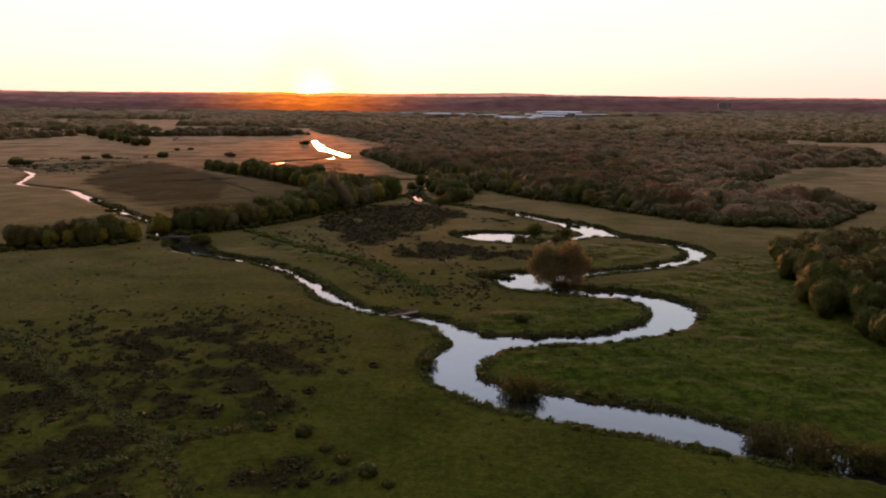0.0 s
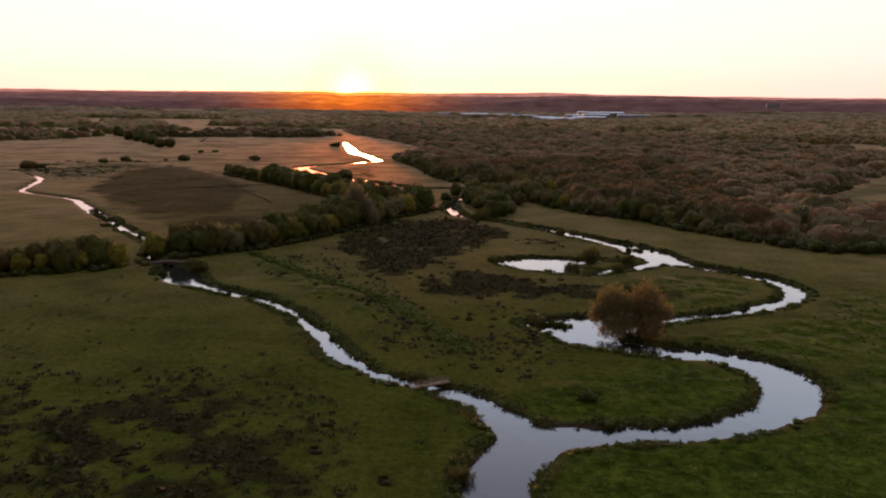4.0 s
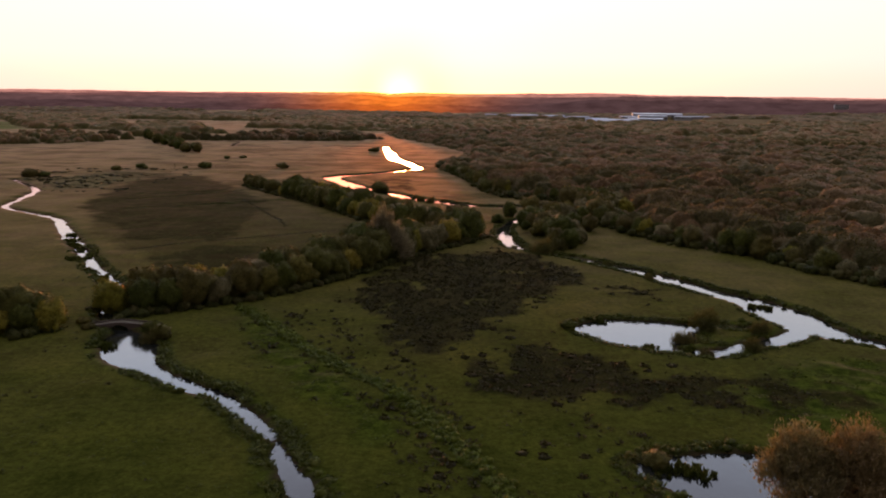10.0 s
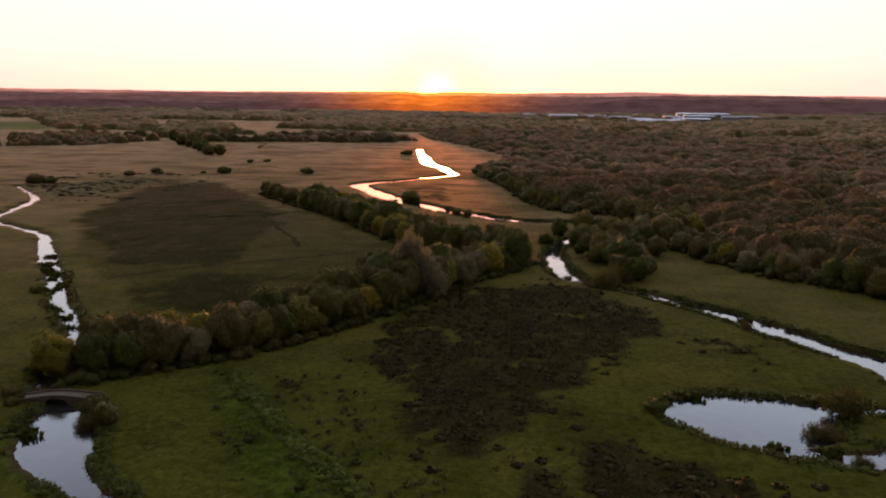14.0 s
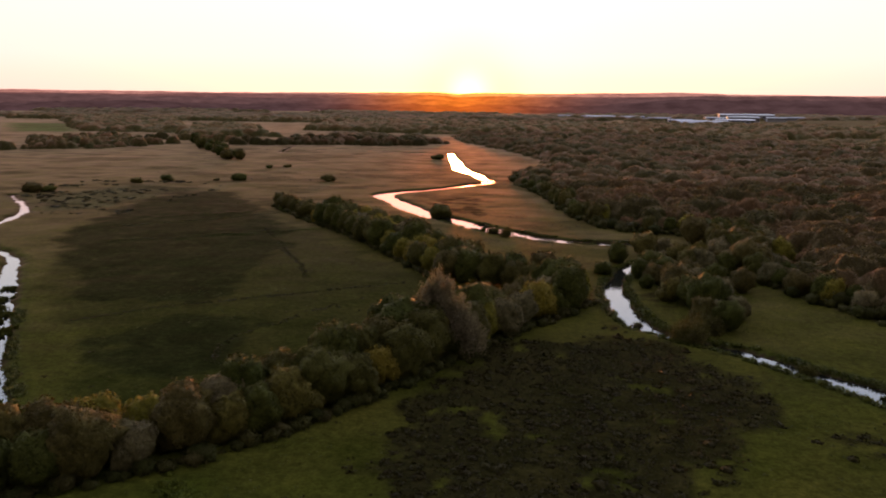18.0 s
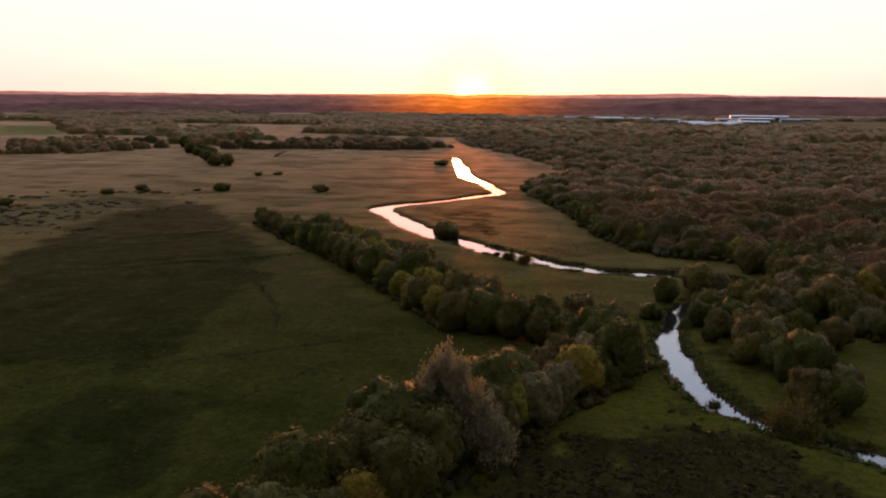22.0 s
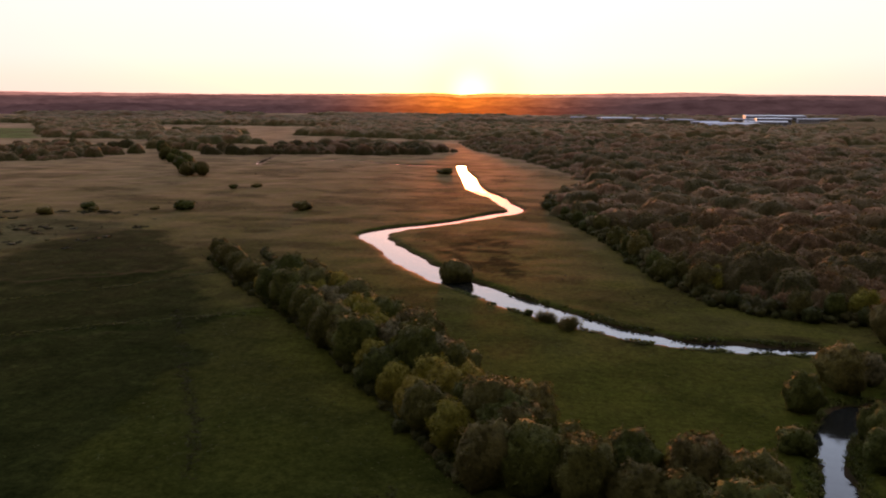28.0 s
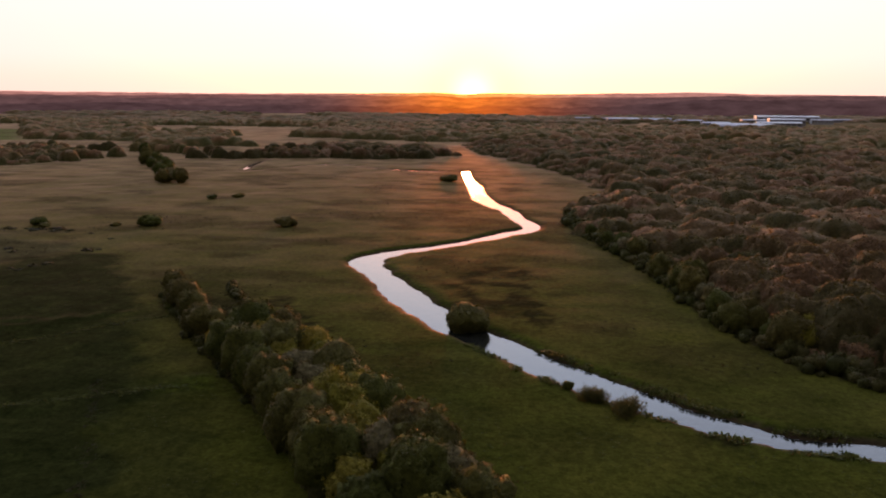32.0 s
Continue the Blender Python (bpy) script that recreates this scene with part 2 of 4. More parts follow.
TUSSOCK = leaf_material("rush_tussock", [(0.0, (0.031, 0.026, 0.009)), (0.5, (0.034, 0.031, 0.010)), (1.0, (0.041, 0.042, 0.012))], 0.03, "tint", 0.0)
REED = leaf_material("bank_reeds", [(0.0, (0.040, 0.056, 0.010)), (1.0, (0.074, 0.086, 0.016))], 0.06, "tint", 0.0)
BARK = plain_material("bark", (0.06, 0.045, 0.03), (0.12, 0.095, 0.07), 4.0)
STONE = plain_material("bridge_brick", (0.06, 0.045, 0.036), (0.10, 0.078, 0.062), 2.0)
TRACK = plain_material("track_gravel", (0.065, 0.060, 0.036), (0.10, 0.088, 0.058), 1.0)
TIMBER = plain_material("weathered_timber", (0.14, 0.11, 0.08), (0.22, 0.18, 0.14), 3.0)
ROOF_PALE = plain_material("pale_metal_roof", (0.20, 0.235, 0.27), (0.27, 0.31, 0.35), 0.15, 0.45, 0.1, 0.5)
WALL_PALE = plain_material("pale_cladding", (0.26, 0.27, 0.29), (0.36, 0.37, 0.39), 0.2, 0.6, 0.1)
WALL_GREY = plain_material("grey_cladding", (0.20, 0.20, 0.21), (0.28, 0.28, 0.30), 0.2, 0.6, 0.1)
PANE = plain_material("window_pane", (0.03, 0.035, 0.04), (0.05, 0.055, 0.06), 0.5, 0.08, 0.0, 0.6)

# ---- plan ----
RNG = np.random.default_rng(7)
TABLE = RNG.random((256, 256))


def vnoise(x, y, size, seed=0):
    """Smooth value noise, 0 to 1, with features of that size."""
    u, v = np.asarray(x, float) / size + seed * 17.3, np.asarray(y, float) / size + seed * 31.7
    i, j = np.floor(u).astype(int), np.floor(v).astype(int)
    f, g = u - i, v - j
    f, g = f * f * (3 - 2 * f), g * g * (3 - 2 * g)
    T = lambda a, b: TABLE[a % 256, b % 256]
    return (T(i, j) * (1 - f) + T(i + 1, j) * f) * (1 - g) + (T(i, j + 1) * (1 - f) + T(i + 1, j + 1) * f) * g


def fbm(x, y, size, seed=0):
    return (vnoise(x, y, size, seed) + 0.5 * vnoise(x, y, size / 2.1, seed + 1) + 0.25 * vnoise(x, y, size / 4.3, seed + 2)) / 1.75


def step(a, b, v):
    t = np.clip((v - a) / (b - a), 0, 1)
    return t * t * (3 - 2 * t)


def spline(points, gap=2.0):
    """Catmull-Rom through the points, sampled about every gap metres."""
    P = np.array(points, float)
    P = np.vstack([2 * P[0] - P[1], P, 2 * P[-1] - P[-2]])
    out = []
    for k in range(1, len(P) - 2):
        a, b, c, d = P[k - 1:k + 3]
        n = max(2, int(np.linalg.norm(c[:2] - b[:2]) / gap))
        t = np.linspace(0, 1, n, endpoint=False)[:, None]
        out.append(0.5 * (2 * b + (c - a) * t + (2 * a - 5 * b + 4 * c - d) * t ** 2 + (3 * b - a - 3 * c + d) * t ** 3))
    return np.vstack(out + [P[-2:-1]])


# rivers and ponds: x, y, width of the water
RIVER_UP = [(-190, 1135, 8), (-178, 1078, 8), (-164, 1024, 11), (-147, 953, 12), (-127, 911, 10), (-116, 878, 9), (-107, 852, 10), (-118, 831, 9), (-132, 809, 7),
            (-147, 790, 8), (-160, 775, 10), (-165, 757, 13), (-151, 732, 11), (-136, 707, 13.5), (-117, 681, 11), (-101, 665, 11), (-82, 646, 12), (-64, 631, 10),
            (-47, 621, 8), (-34, 616, 7), (-15, 616, 6), (4, 615, 5), (14, 604, 5), (10, 586, 6), (-6, 575, 8)]
RIVER_MID = [(-6, 575, 8), (-13.5, 564, 6), (-18.2, 545, 5), (-18.9, 525, 6.5), (-17, 505, 7.5), (-13.2, 491, 7), (-6, 481, 5), (3, 474, 4), (14, 467, 5), (26, 456, 6), (38, 444, 8),
             (48, 429, 10), (57, 417, 9), (66, 407, 11), (72, 394, 17), (76, 381, 17), (84, 369, 10), (98, 358, 6), (109, 345, 7), (111, 330, 8), (105, 317, 7), (94, 307, 6),
             (80, 299, 5), (64, 292, 5)]
RIVER_LOOP = [(64, 292, 5), (52, 286, 7), (41, 281, 17), (30, 278, 23), (30, 268, 13), (38, 263, 11), (48, 258, 10), (60, 256.5, 9), (69, 250, 13), (74, 240, 14), (71, 228, 13), (63, 218, 10),
              (50, 210, 8), (36, 206, 7), (22, 205, 9), (10, 200, 13), (3, 187, 12), (4, 174, 11), (11, 166, 12), (25, 159, 14), (38, 153, 15), (49, 148, 15), (59, 142, 13),
              (69, 137, 12), (80, 131, 11), (110, 115, 9)]
STREAM = [(8, 205, 11), (0, 219, 7), (-11, 228, 5), (-22, 233, 4), (-31, 242, 5), (-38, 251, 6), (-43.5, 262, 5), (-51, 275, 4.6), (-57, 285, 3.5), (-65, 294, 3.2), (-75, 304, 4.2),
          (-84.5, 308.5, 4.4), (-96.5, 316.5, 6.8), (-105, 323, 10.5), (-111.5, 330.5, 14), (-116, 338.5, 13), (-121, 346, 6), (-128, 352, 5), (-135, 362, 5), (-142, 379, 4), (-150, 395, 5), (-161, 408, 5), (-178, 428, 4.5),
          (-193, 448, 6), (-210, 468, 6.5), (-226, 489, 6), (-245, 514, 5), (-258, 530, 4), (-285, 547, 4), (-312, 565, 4), (-325, 598, 5), (-346, 645, 5), (-400, 700, 4)]
POND = [(13, 367, 13), (19, 367, 23), (27, 366, 27), (38, 372, 9), (46, 376, 4), (58, 375, 4)]
POND_ARM = [(28, 352, 5), (38, 350, 5), (46, 352, 6), (54, 358, 6), (64, 364, 6), (74, 374, 8)]
BACKWATER = [(14, 282, 4), (20, 281, 12), (28, 278, 21)]
FAR_POOLS = [(-440, 1330, 5), (-385, 1108, 6), (-360, 1130, 4), (-326, 1178, 7), (-280, 1150, 4), (-235, 1133, 7), (-205, 1135, 6), (-190, 1135, 6)]
WATERS = [np.vstack([spline(c, 2.5) for c in (RIVER_UP, RIVER_MID, RIVER_LOOP)]), spline(STREAM), spline(POND), spline(POND_ARM), spline(BACKWATER), spline(FAR_POOLS, 6)]
WET = np.vstack(WATERS)
LEVEL = -0.8


def shore(x, y):
    """Distance to the nearest water's edge, negative in the water."""
    x, y = np.asarray(x, float).ravel(), np.asarray(y, float).ravel()
    d = np.full(x.size, 60.0)
    for c in range(0, len(WET), 12):
        W12 = WET[c:c + 12]
        near = np.flatnonzero((x > W12[:, 0].min() - 40) & (x < W12[:, 0].max() + 40) & (y > W12[:, 1].min() - 40) & (y < W12[:, 1].max() + 40))
        if near.size:
            e = np.hypot(x[near, None] - W12[None, :, 0], y[near, None] - W12[None, :, 1]) - W12[None, :, 2] / 2
            d[near] = np.minimum(d[near], e.min(1))
    return d


def inside(poly, x, y):
    """Signed distance to a closed outline, negative inside."""
    x, y = np.asarray(x, float), np.asarray(y, float)
    P = np.array(poly, float)
    Q = np.roll(P, -1, 0)
    d, odd = np.full(x.shape, 1e9), np.zeros(x.shape, bool)
    for (ax, ay), (bx, by) in zip(P, Q):
        ex, ey = bx - ax, by - ay
        t = np.clip(((x - ax) * ex + (y - ay) * ey) / (ex * ex + ey * ey), 0, 1)
        d = np.minimum(d, np.hypot(x - ax - t * ex, y - ay - t * ey))
        if ay != by:
            odd ^= ((ay > y) != (by > y)) & (x < (bx - ax) * (y - ay) / (by - ay) + ax)
    return np.where(odd, -d, d)


# patches of rough growth
SEDGE = {
    "bed": [(-58, 452), (-30, 474), (-8, 474), (14, 440), (22, 427), (8, 408), (-4, 392), (-13, 364), (-25, 348), (-38, 338), (-50, 352), (-64, 384), (-66, 411)],
    "pasture": [(-12, 350), (-2, 352), (12, 343), (26, 325), (20, 308), (-4, 310), (-18, 314), (-17, 330)],
    "near": [(-104, 212), (-65, 224), (-38, 205), (-30, 180), (-34, 150), (-50, 140), (-72, 160)],
    "nearest": [(-150, 205), (-112, 198), (-85, 180), (-60, 140), (-40, 100), (-120, 90), (-160, 120)],
    "corner": [(-43, 127), (-38, 133), (-27, 131), (-17, 120), (-13, 118), (-42, 118)],
    "bank_strip": [(-13, 530), (-9, 512), (-5, 500), (0, 505), (-4, 530)],
    "bed_tail": [(16, 423), (26, 422), (37, 411.5), (35, 405), (25, 407.5), (17, 415.5)],
    "pool_meadow": [(30, 329), (47, 334), (73, 334), (70, 319), (50, 320), (34, 318)],
    "outer_bank": [(-107, 675), (-82, 649), (-66, 635), (-53, 625), (-40, 622), (-22, 624), (-2, 625), (-4, 618), (-23, 618), (-41, 615), (-53, 618), (-66, 628), (-81, 643), (-106, 670)],
    "far_strip": [(-205, 690), (-170, 700), (-150, 672), (-165, 650), (-195, 665)],
    "inner_bend": [(-126, 746), (-115, 759), (-99, 752), (-87, 722), (-84, 693), (-92, 686), (-106, 696), (-119, 708)],
}
GLADE = {"glade": [(-8.2, 399), (-3, 402.4), (6, 412.3), (2, 405.6), (-2.4, 397.6), (-2.8, 388), (-7.9, 381), (-8.6, 390)]}
BOG = {"marsh": [(-232, 525), (-274, 586), (-291, 653), (-305, 730), (-271, 747), (-225, 690), (-192, 639), (-154, 575), (-150, 524), (-150, 480), (-177, 475), (-197, 484)],
       "lower": [(-162, 436), (-160, 458), (-144, 470), (-122, 466), (-112, 436), (-121, 424), (-137, 422)]}
WEST_FIELD = [(-232, 525), (-165, 445), (-128, 388), (-92, 402), (-62, 470), (-42, 512), (-92, 538), (-160, 612), (-215, 680)]
LUSH = {
    "right_meadow": [(20, 196), (60, 206), (90, 240), (140, 330), (180, 360), (150, 180), (100, 130), (60, 152), (25, 172), (12, 185)],
    "spit": [(20, 210), (50, 216), (66, 238), (52, 252), (30, 240), (5, 226)],
    "bend": [(45, 300), (95, 318), (104, 335), (80, 352), (60, 345), (40, 320)],
    "pond_meadow": [(60, 270), (110, 300), (125, 330), (150, 330), (95, 250), (70, 262)],
    "verge": [(-214, 575), (-192, 591), (-162, 617), (-165, 626), (-195, 599), (-219, 583)],
    "far_verge": [(-263, 632), (-236, 650), (-209, 665), (-212, 673), (-240, 658), (-268, 639)],
    "ditch": [(-100, 372), (-92, 374), (-74, 346), (-52, 318), (-30, 288), (-36, 284), (-60, 312), (-84, 346)],
}
DRY = {"far_field": [(213, 1382), (350, 1425), (430, 1620), (250, 1540)], "east_track": [(225, 590), (270, 470), (300, 470), (260, 600), (370, 690), (360, 740)],
       "long_field": [(359, 2444), (733, 2601), (500, 1870), (420, 1900)], "pale_meadow": [(-378, 703), (-330, 640), (-312, 658), (-303, 721), (-290, 760), (-354, 776)]}
CROP = {"green_field": [(-997, 1415), (-885, 1445), (-1129, 1738), (-1322, 1768)]}


def cover(patches, x, y, soft, wobble, seed):
    s = np.zeros(np.shape(x))
    for poly in patches.values():
        d = inside(poly, x, y) + (fbm(x, y, 14, seed) - 0.5) * wobble
        s = np.maximum(s, 1 - step(-soft, soft, d))
    return s


def rough_growth(x, y):
    """How far rushes and sedge cover the grass: patches inside the beds, with gaps."""
    s = cover(SEDGE, x, y, 4.0, 30, 22) * (1 - cover(GLADE, x, y, 1.5, 4, 26))
    gaps = step(0.42, 0.50, fbm(x, y, 6, 62) + 0.22 * cover({"bed": SEDGE["bed"], "pasture": SEDGE["pasture"]}, x, y, 8, 20, 25))
    return np.maximum(s * gaps, 0.5 * step(0.50, 0.64, fbm(x * 0.8, y * 1.6, 24, 95)) * step(520, 700, y))


WOOD_EDGE = [(105, 452), (86, 482), (60, 503), (44, 527), (34, 550), (38, 580), (44, 610), (40, 640), (8, 644), (-8, 648), (-25, 660), (-34, 680), (-43, 705), (-58, 771), (-71, 803), (-88, 860), (-92, 930),
             (-70, 1000), (-95, 1100), (-140, 1200), (-200, 1320), (-260, 1500), (150, 1500), (200, 1400), (240, 1250), (420, 1150), (520, 900), (440, 770), (350, 750), (250, 620), (225, 590), (262, 470), (200, 400), (150, 400)]


FAR_WOODS = {
    "block": [(-916, 1471), (-706, 1461), (-1157, 2189), (-1803, 2558)],
    "belt": [(-678, 1083), (-569, 1133), (-627, 1222), (-753, 1298), (-816, 1236)],
    "thicket": [(-634, 1328), (-552, 1387), (-682, 1670), (-810, 1725), (-770, 1565)],
    "long_belt": [(-427, 1235), (-233, 1248), (-255, 1357), (-395, 1378), (-462, 1315)],
    "small_wood": [(-1072, 2086), (-992, 2240), (-1319, 2886), (-1511, 2818)],
    "north_wood": [(-560, 1640), (-300, 1560), (60, 1640), (40, 2000), (-300, 2100), (-600, 1980)],
}


def far_cover(x, y):
    """Far woods and hedges between fields."""
    az = np.degrees(np.arctan2(x + 75, y - 230))
    n = fbm(x * 0.5, y * 1.1, 240, 51)
    right = (n > 0.36) & (az > -2) & (y > 1180)
    left = (n > 0.50) & (az <= -2) & (y > 2000)
    clear = (np.abs(x - 180) < 330) & (np.abs(y - 2330) < 330) & (vnoise(x, y, 45, 58) < 0.6)
    open_ = (y < 1500) & (x > -330) & (x < 180)
    field = (cover(DRY, x, y, 5, 5, 1) > 0.3) | (cover(CROP, x, y, 5, 5, 1) > 0.3)
    named = np.zeros(np.shape(x), bool)
    for poly in FAR_WOODS.values():
        named |= inside(poly, x, y) + (fbm(x, y, 60, 57) - 0.5) * 40 < 0
    return (named | ((right | left) & ~clear & ~open_)) & ~field & (y > 960) & (np.abs(x) < y * 0.85 + 150)


def hills(x, y):
    """The valley's sides: low near ridges, and the long ridges that end the view."""
    r, az = np.hypot(x + 75, y - 230), np.degrees(np.arctan2(x + 75, y - 230))
    z = 14 * step(900, 2200, r) * step(4, 25, az) * fbm(x, y, 700, 3)
    z = z + 16 * np.exp(-((r - 3500) / 450) ** 2) * step(2, 9, az) * (0.75 + 0.5 * vnoise(x, y, 900, 5))
    z = z + 10 * np.exp(-((r - 3300) / 400) ** 2) * step(-14, -22, az) * (0.8 + 0.4 * vnoise(x, y, 700, 6))
    top = 67 + 15 * vnoise(az * 10, r * 0, 70, 8) + 4 * vnoise(az * 10, r * 0, 17, 9) + 5 * np.exp(-((az - 10) / 9) ** 2) - 9 * np.exp(-((az + 9.3) / 1.3) ** 2)
    return np.maximum(z, (top - 60) * step(3900, 4350, r))


def ground_z(x, y, sd=None):
    x, y = np.asarray(x, float), np.asarray(y, float)
    sd = shore(x, y).reshape(x.shape) if sd is None else sd
    sd = sd + (fbm(x, y, 7, 11) - 0.5) * 3.2 * step(-4, 0, sd + 2)
    land = (fbm(x, y, 40, 1) - 0.5) * 0.7 + (vnoise(x, y, 7, 2) - 0.5) * 0.16 + (vnoise(x, y, 3.4, 4) - 0.5) * 0.10 + hills(x, y)
    land = land + cover(LUSH, x, y, 5, 10, 21) * (vnoise(x, y, 3.6, 31) - 0.35) * 1.0
    bank = LEVEL + 0.55 * step(-0.3, 1.0, sd) + (land - LEVEL - 0.55) * step(0.2, 3.0, sd)
    return np.where(sd < 0, LEVEL - 0.15 - 0.9 * step(0, -3, sd), bank)


def axis(lo, hi, start, end, grow):
    """Grid lines: fine from start to end, wider and wider outside."""
    fine = 1.9
    core = np.arange(start, end, fine)
    def out(s, limit, g):
        v, c, step_ = [], s, fine
        while c < limit:
            step_ = min(140, step_ * (1 + (g if c - s < 420 else 0.05)))
            c += step_
            v.append(c)
        return np.array(v)
    return np.concatenate([-out(-start, -lo, grow[0])[::-1], core, out(core[-1], hi, grow[1])])


def mesh_of(name, verts, faces, smooth=False, attrs=None):
    """A mesh from arrays; all faces have the same number of corners."""
    faces = np.asarray(faces, np.int32)
    me = bpy.data.meshes.new(name)
    me.vertices.add(len(verts))
    me.vertices.foreach_set("co", np.ascontiguousarray(verts, np.float32).ravel())
    me.loops.add(faces.size)
    me.loops.foreach_set("vertex_index", faces.ravel())
    me.polygons.add(len(faces))
    k = faces.shape[1]
    me.polygons.foreach_set("loop_start", np.arange(0, faces.size, k, dtype=np.int32))
    me.polygons.foreach_set("loop_total", np.full(len(faces), k, np.int32))
    if smooth:
        me.polygons.foreach_set("use_smooth", np.ones(len(faces), bool))
    for key, v in (attrs or {}).items():
        me.attributes.new(key, "FLOAT", "POINT").data.foreach_set("value", np.ascontiguousarray(v, np.float32).ravel())
    me.update(calc_edges=True)
    return me


def build_ground():
    xs = axis(-5200, 5200, -150, 120, (0.006, 0.012))
    ys = axis(-3000, 5300, 105, 640, (0.05, 0.0045))
    X, Y = np.meshgrid(xs, ys)
    sd = shore(X, Y).reshape(X.shape)
    Z = ground_z(X, Y, sd)
    ny, nx = X.shape
    i = (np.arange(ny - 1)[:, None] * nx + np.arange(nx - 1)[None, :]).ravel()
    faces = np.stack([i, i + 1, i + 1 + nx, i + nx], 1)
    wob = sd + (fbm(X, Y, 7, 11) - 0.5) * 2.6
    lush = np.maximum(cover(LUSH, X, Y, 5, 10, 21), 0.8 * (1 - step(1.0, 6.0, wob)))
    at = {"lush": lush, "sedge": rough_growth(X, Y), "bog": np.maximum(0.95 * cover(BOG, X, Y, 4, 24, 28), 0.55 * cover({"field": WEST_FIELD}, X, Y, 6, 30, 29)), "wooded": 0.9 * far_cover(X, Y) + (inside(WOOD_EDGE, X, Y) < 0), "dry": np.maximum(cover(DRY, X, Y, 6, 14, 23), 0.25 * step(0.5, 0.56, fbm(X * 0.6, Y, 330, 27)) * step(1700, 2200, np.hypot(X, Y))), "crop": cover(CROP, X, Y, 6, 6, 24), "mud": 1 - step(0.3, 1.6, wob)}
    me = mesh_of("ground", np.stack([X, Y, Z], -1).reshape(-1, 3), faces, True, at)
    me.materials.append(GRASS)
    tagged(new("ground", me), "olive-green river meadow with rough sedge patches and low hills", "ground", kind="structure")
    w = mesh_of("water", np.array([(-520, 60, LEVEL), (180, 60, LEVEL), (180, 1400, LEVEL), (-520, 1400, LEVEL)]), [(0, 1, 2, 3)])
    w.materials.append(WATER)
    tagged(new("water", w), "calm winding river and ponds mirroring the sunset sky", "water", kind="structure")


build_ground()


def haze_glow_material(name, near_sun, aside):
    """Plain far hills; emission paints the lit air before them, brightest under the sun."""
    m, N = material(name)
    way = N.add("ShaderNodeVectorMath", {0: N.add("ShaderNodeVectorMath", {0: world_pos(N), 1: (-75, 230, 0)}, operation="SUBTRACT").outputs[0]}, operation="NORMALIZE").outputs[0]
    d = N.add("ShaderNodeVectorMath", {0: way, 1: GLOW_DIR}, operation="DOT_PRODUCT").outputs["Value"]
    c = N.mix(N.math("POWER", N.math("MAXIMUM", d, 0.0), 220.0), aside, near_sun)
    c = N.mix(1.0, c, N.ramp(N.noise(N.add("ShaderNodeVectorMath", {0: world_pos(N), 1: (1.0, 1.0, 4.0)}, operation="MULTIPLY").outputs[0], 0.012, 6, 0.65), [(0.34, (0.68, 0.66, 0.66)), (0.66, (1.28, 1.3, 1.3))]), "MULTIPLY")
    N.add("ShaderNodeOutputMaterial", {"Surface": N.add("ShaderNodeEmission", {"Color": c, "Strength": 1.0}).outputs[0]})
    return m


def backdrop_hills(r, top, seed, mat, label, rough=1.0, rise=(0.0, 0.0)):
    """A long low ridge that closes the view at distance r. rise: metres more on the left and right of the sun."""
    az = np.arange(-60, 62, 0.12)
    h = top + 16 * vnoise(az * 10, az * 0, 75, seed) + 5 * vnoise(az * 10, az * 0, 17, seed + 1) + 2.2 * rough * vnoise(az * 10, az * 0, 3.5, seed + 2) + (rough - 1) * 2.0 * vnoise(az * 10, az * 0, 1.3, seed + 3)
    h = h + rise[0] * step(-10, -24, az) + rise[1] * step(-2, 8, az)
    h = h + 6 * np.exp(-((az - 10) / 9) ** 2) - 9 * np.exp(-((az + 9.3) / 1.3) ** 2)
    V = []
    for dr, k in ((-160, 0.0), (-60, 0.75), (0, 1.0), (60, 0.8)):
        V.append(np.stack([-75 + (r + dr) * np.sin(np.radians(az)), 230 + (r + dr) * np.cos(np.radians(az)), h * k], 1))
    n = len(az)
    i = (np.arange(3)[:, None] * n + np.arange(n - 1)[None, :]).ravel()
    me = mesh_of("backdrop", np.vstack(V), np.stack([i, i + 1, i + 1 + n, i + n], 1), True)
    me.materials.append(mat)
    tagged(new("backdrop", me), label, "hills", kind="structure")


# ridges emit the haze colour: orange near the sun, mauve aside
backdrop_hills(3080, 10, 21, haze_glow_material("wood_haze", (0.50, 0.115, 0.018), (0.056, 0.036, 0.040)), "long wooded ridge with dim evening haze painted as glow", 2.0, (10, 30))
backdrop_hills(3650, 36, 33, haze_glow_material("ridge_haze", (0.66, 0.17, 0.024), (0.086, 0.053, 0.056)), "farther wooded ridge with dim evening haze painted as glow", 1.6, (4, 10))
backdrop_hills(4400, 50, 15, haze_glow_material("near_haze", (0.80, 0.20, 0.028), (0.125, 0.066, 0.066)), "dim wooded hills with evening haze painted as glow")
backdrop_hills(4690, 64, 8, haze_glow_material("far_haze", (1.0, 0.40, 0.09), (0.33, 0.17, 0.15)), "distant hills on the horizon with painted rosy haze glow")


# ---- trees ----
def ico(sub):
    bm = bmesh.new()
    bmesh.ops.create_icosphere(bm, subdivisions=sub, radius=1)
    v = np.array([q.co for q in bm.verts])
    f = np.array([[c.index for c in p.verts] for p in bm.faces])
    bm.free()
    return v, f


ICO = {1: ico(1), 2: ico(2), 3: ico(3), 4: ico(4)}


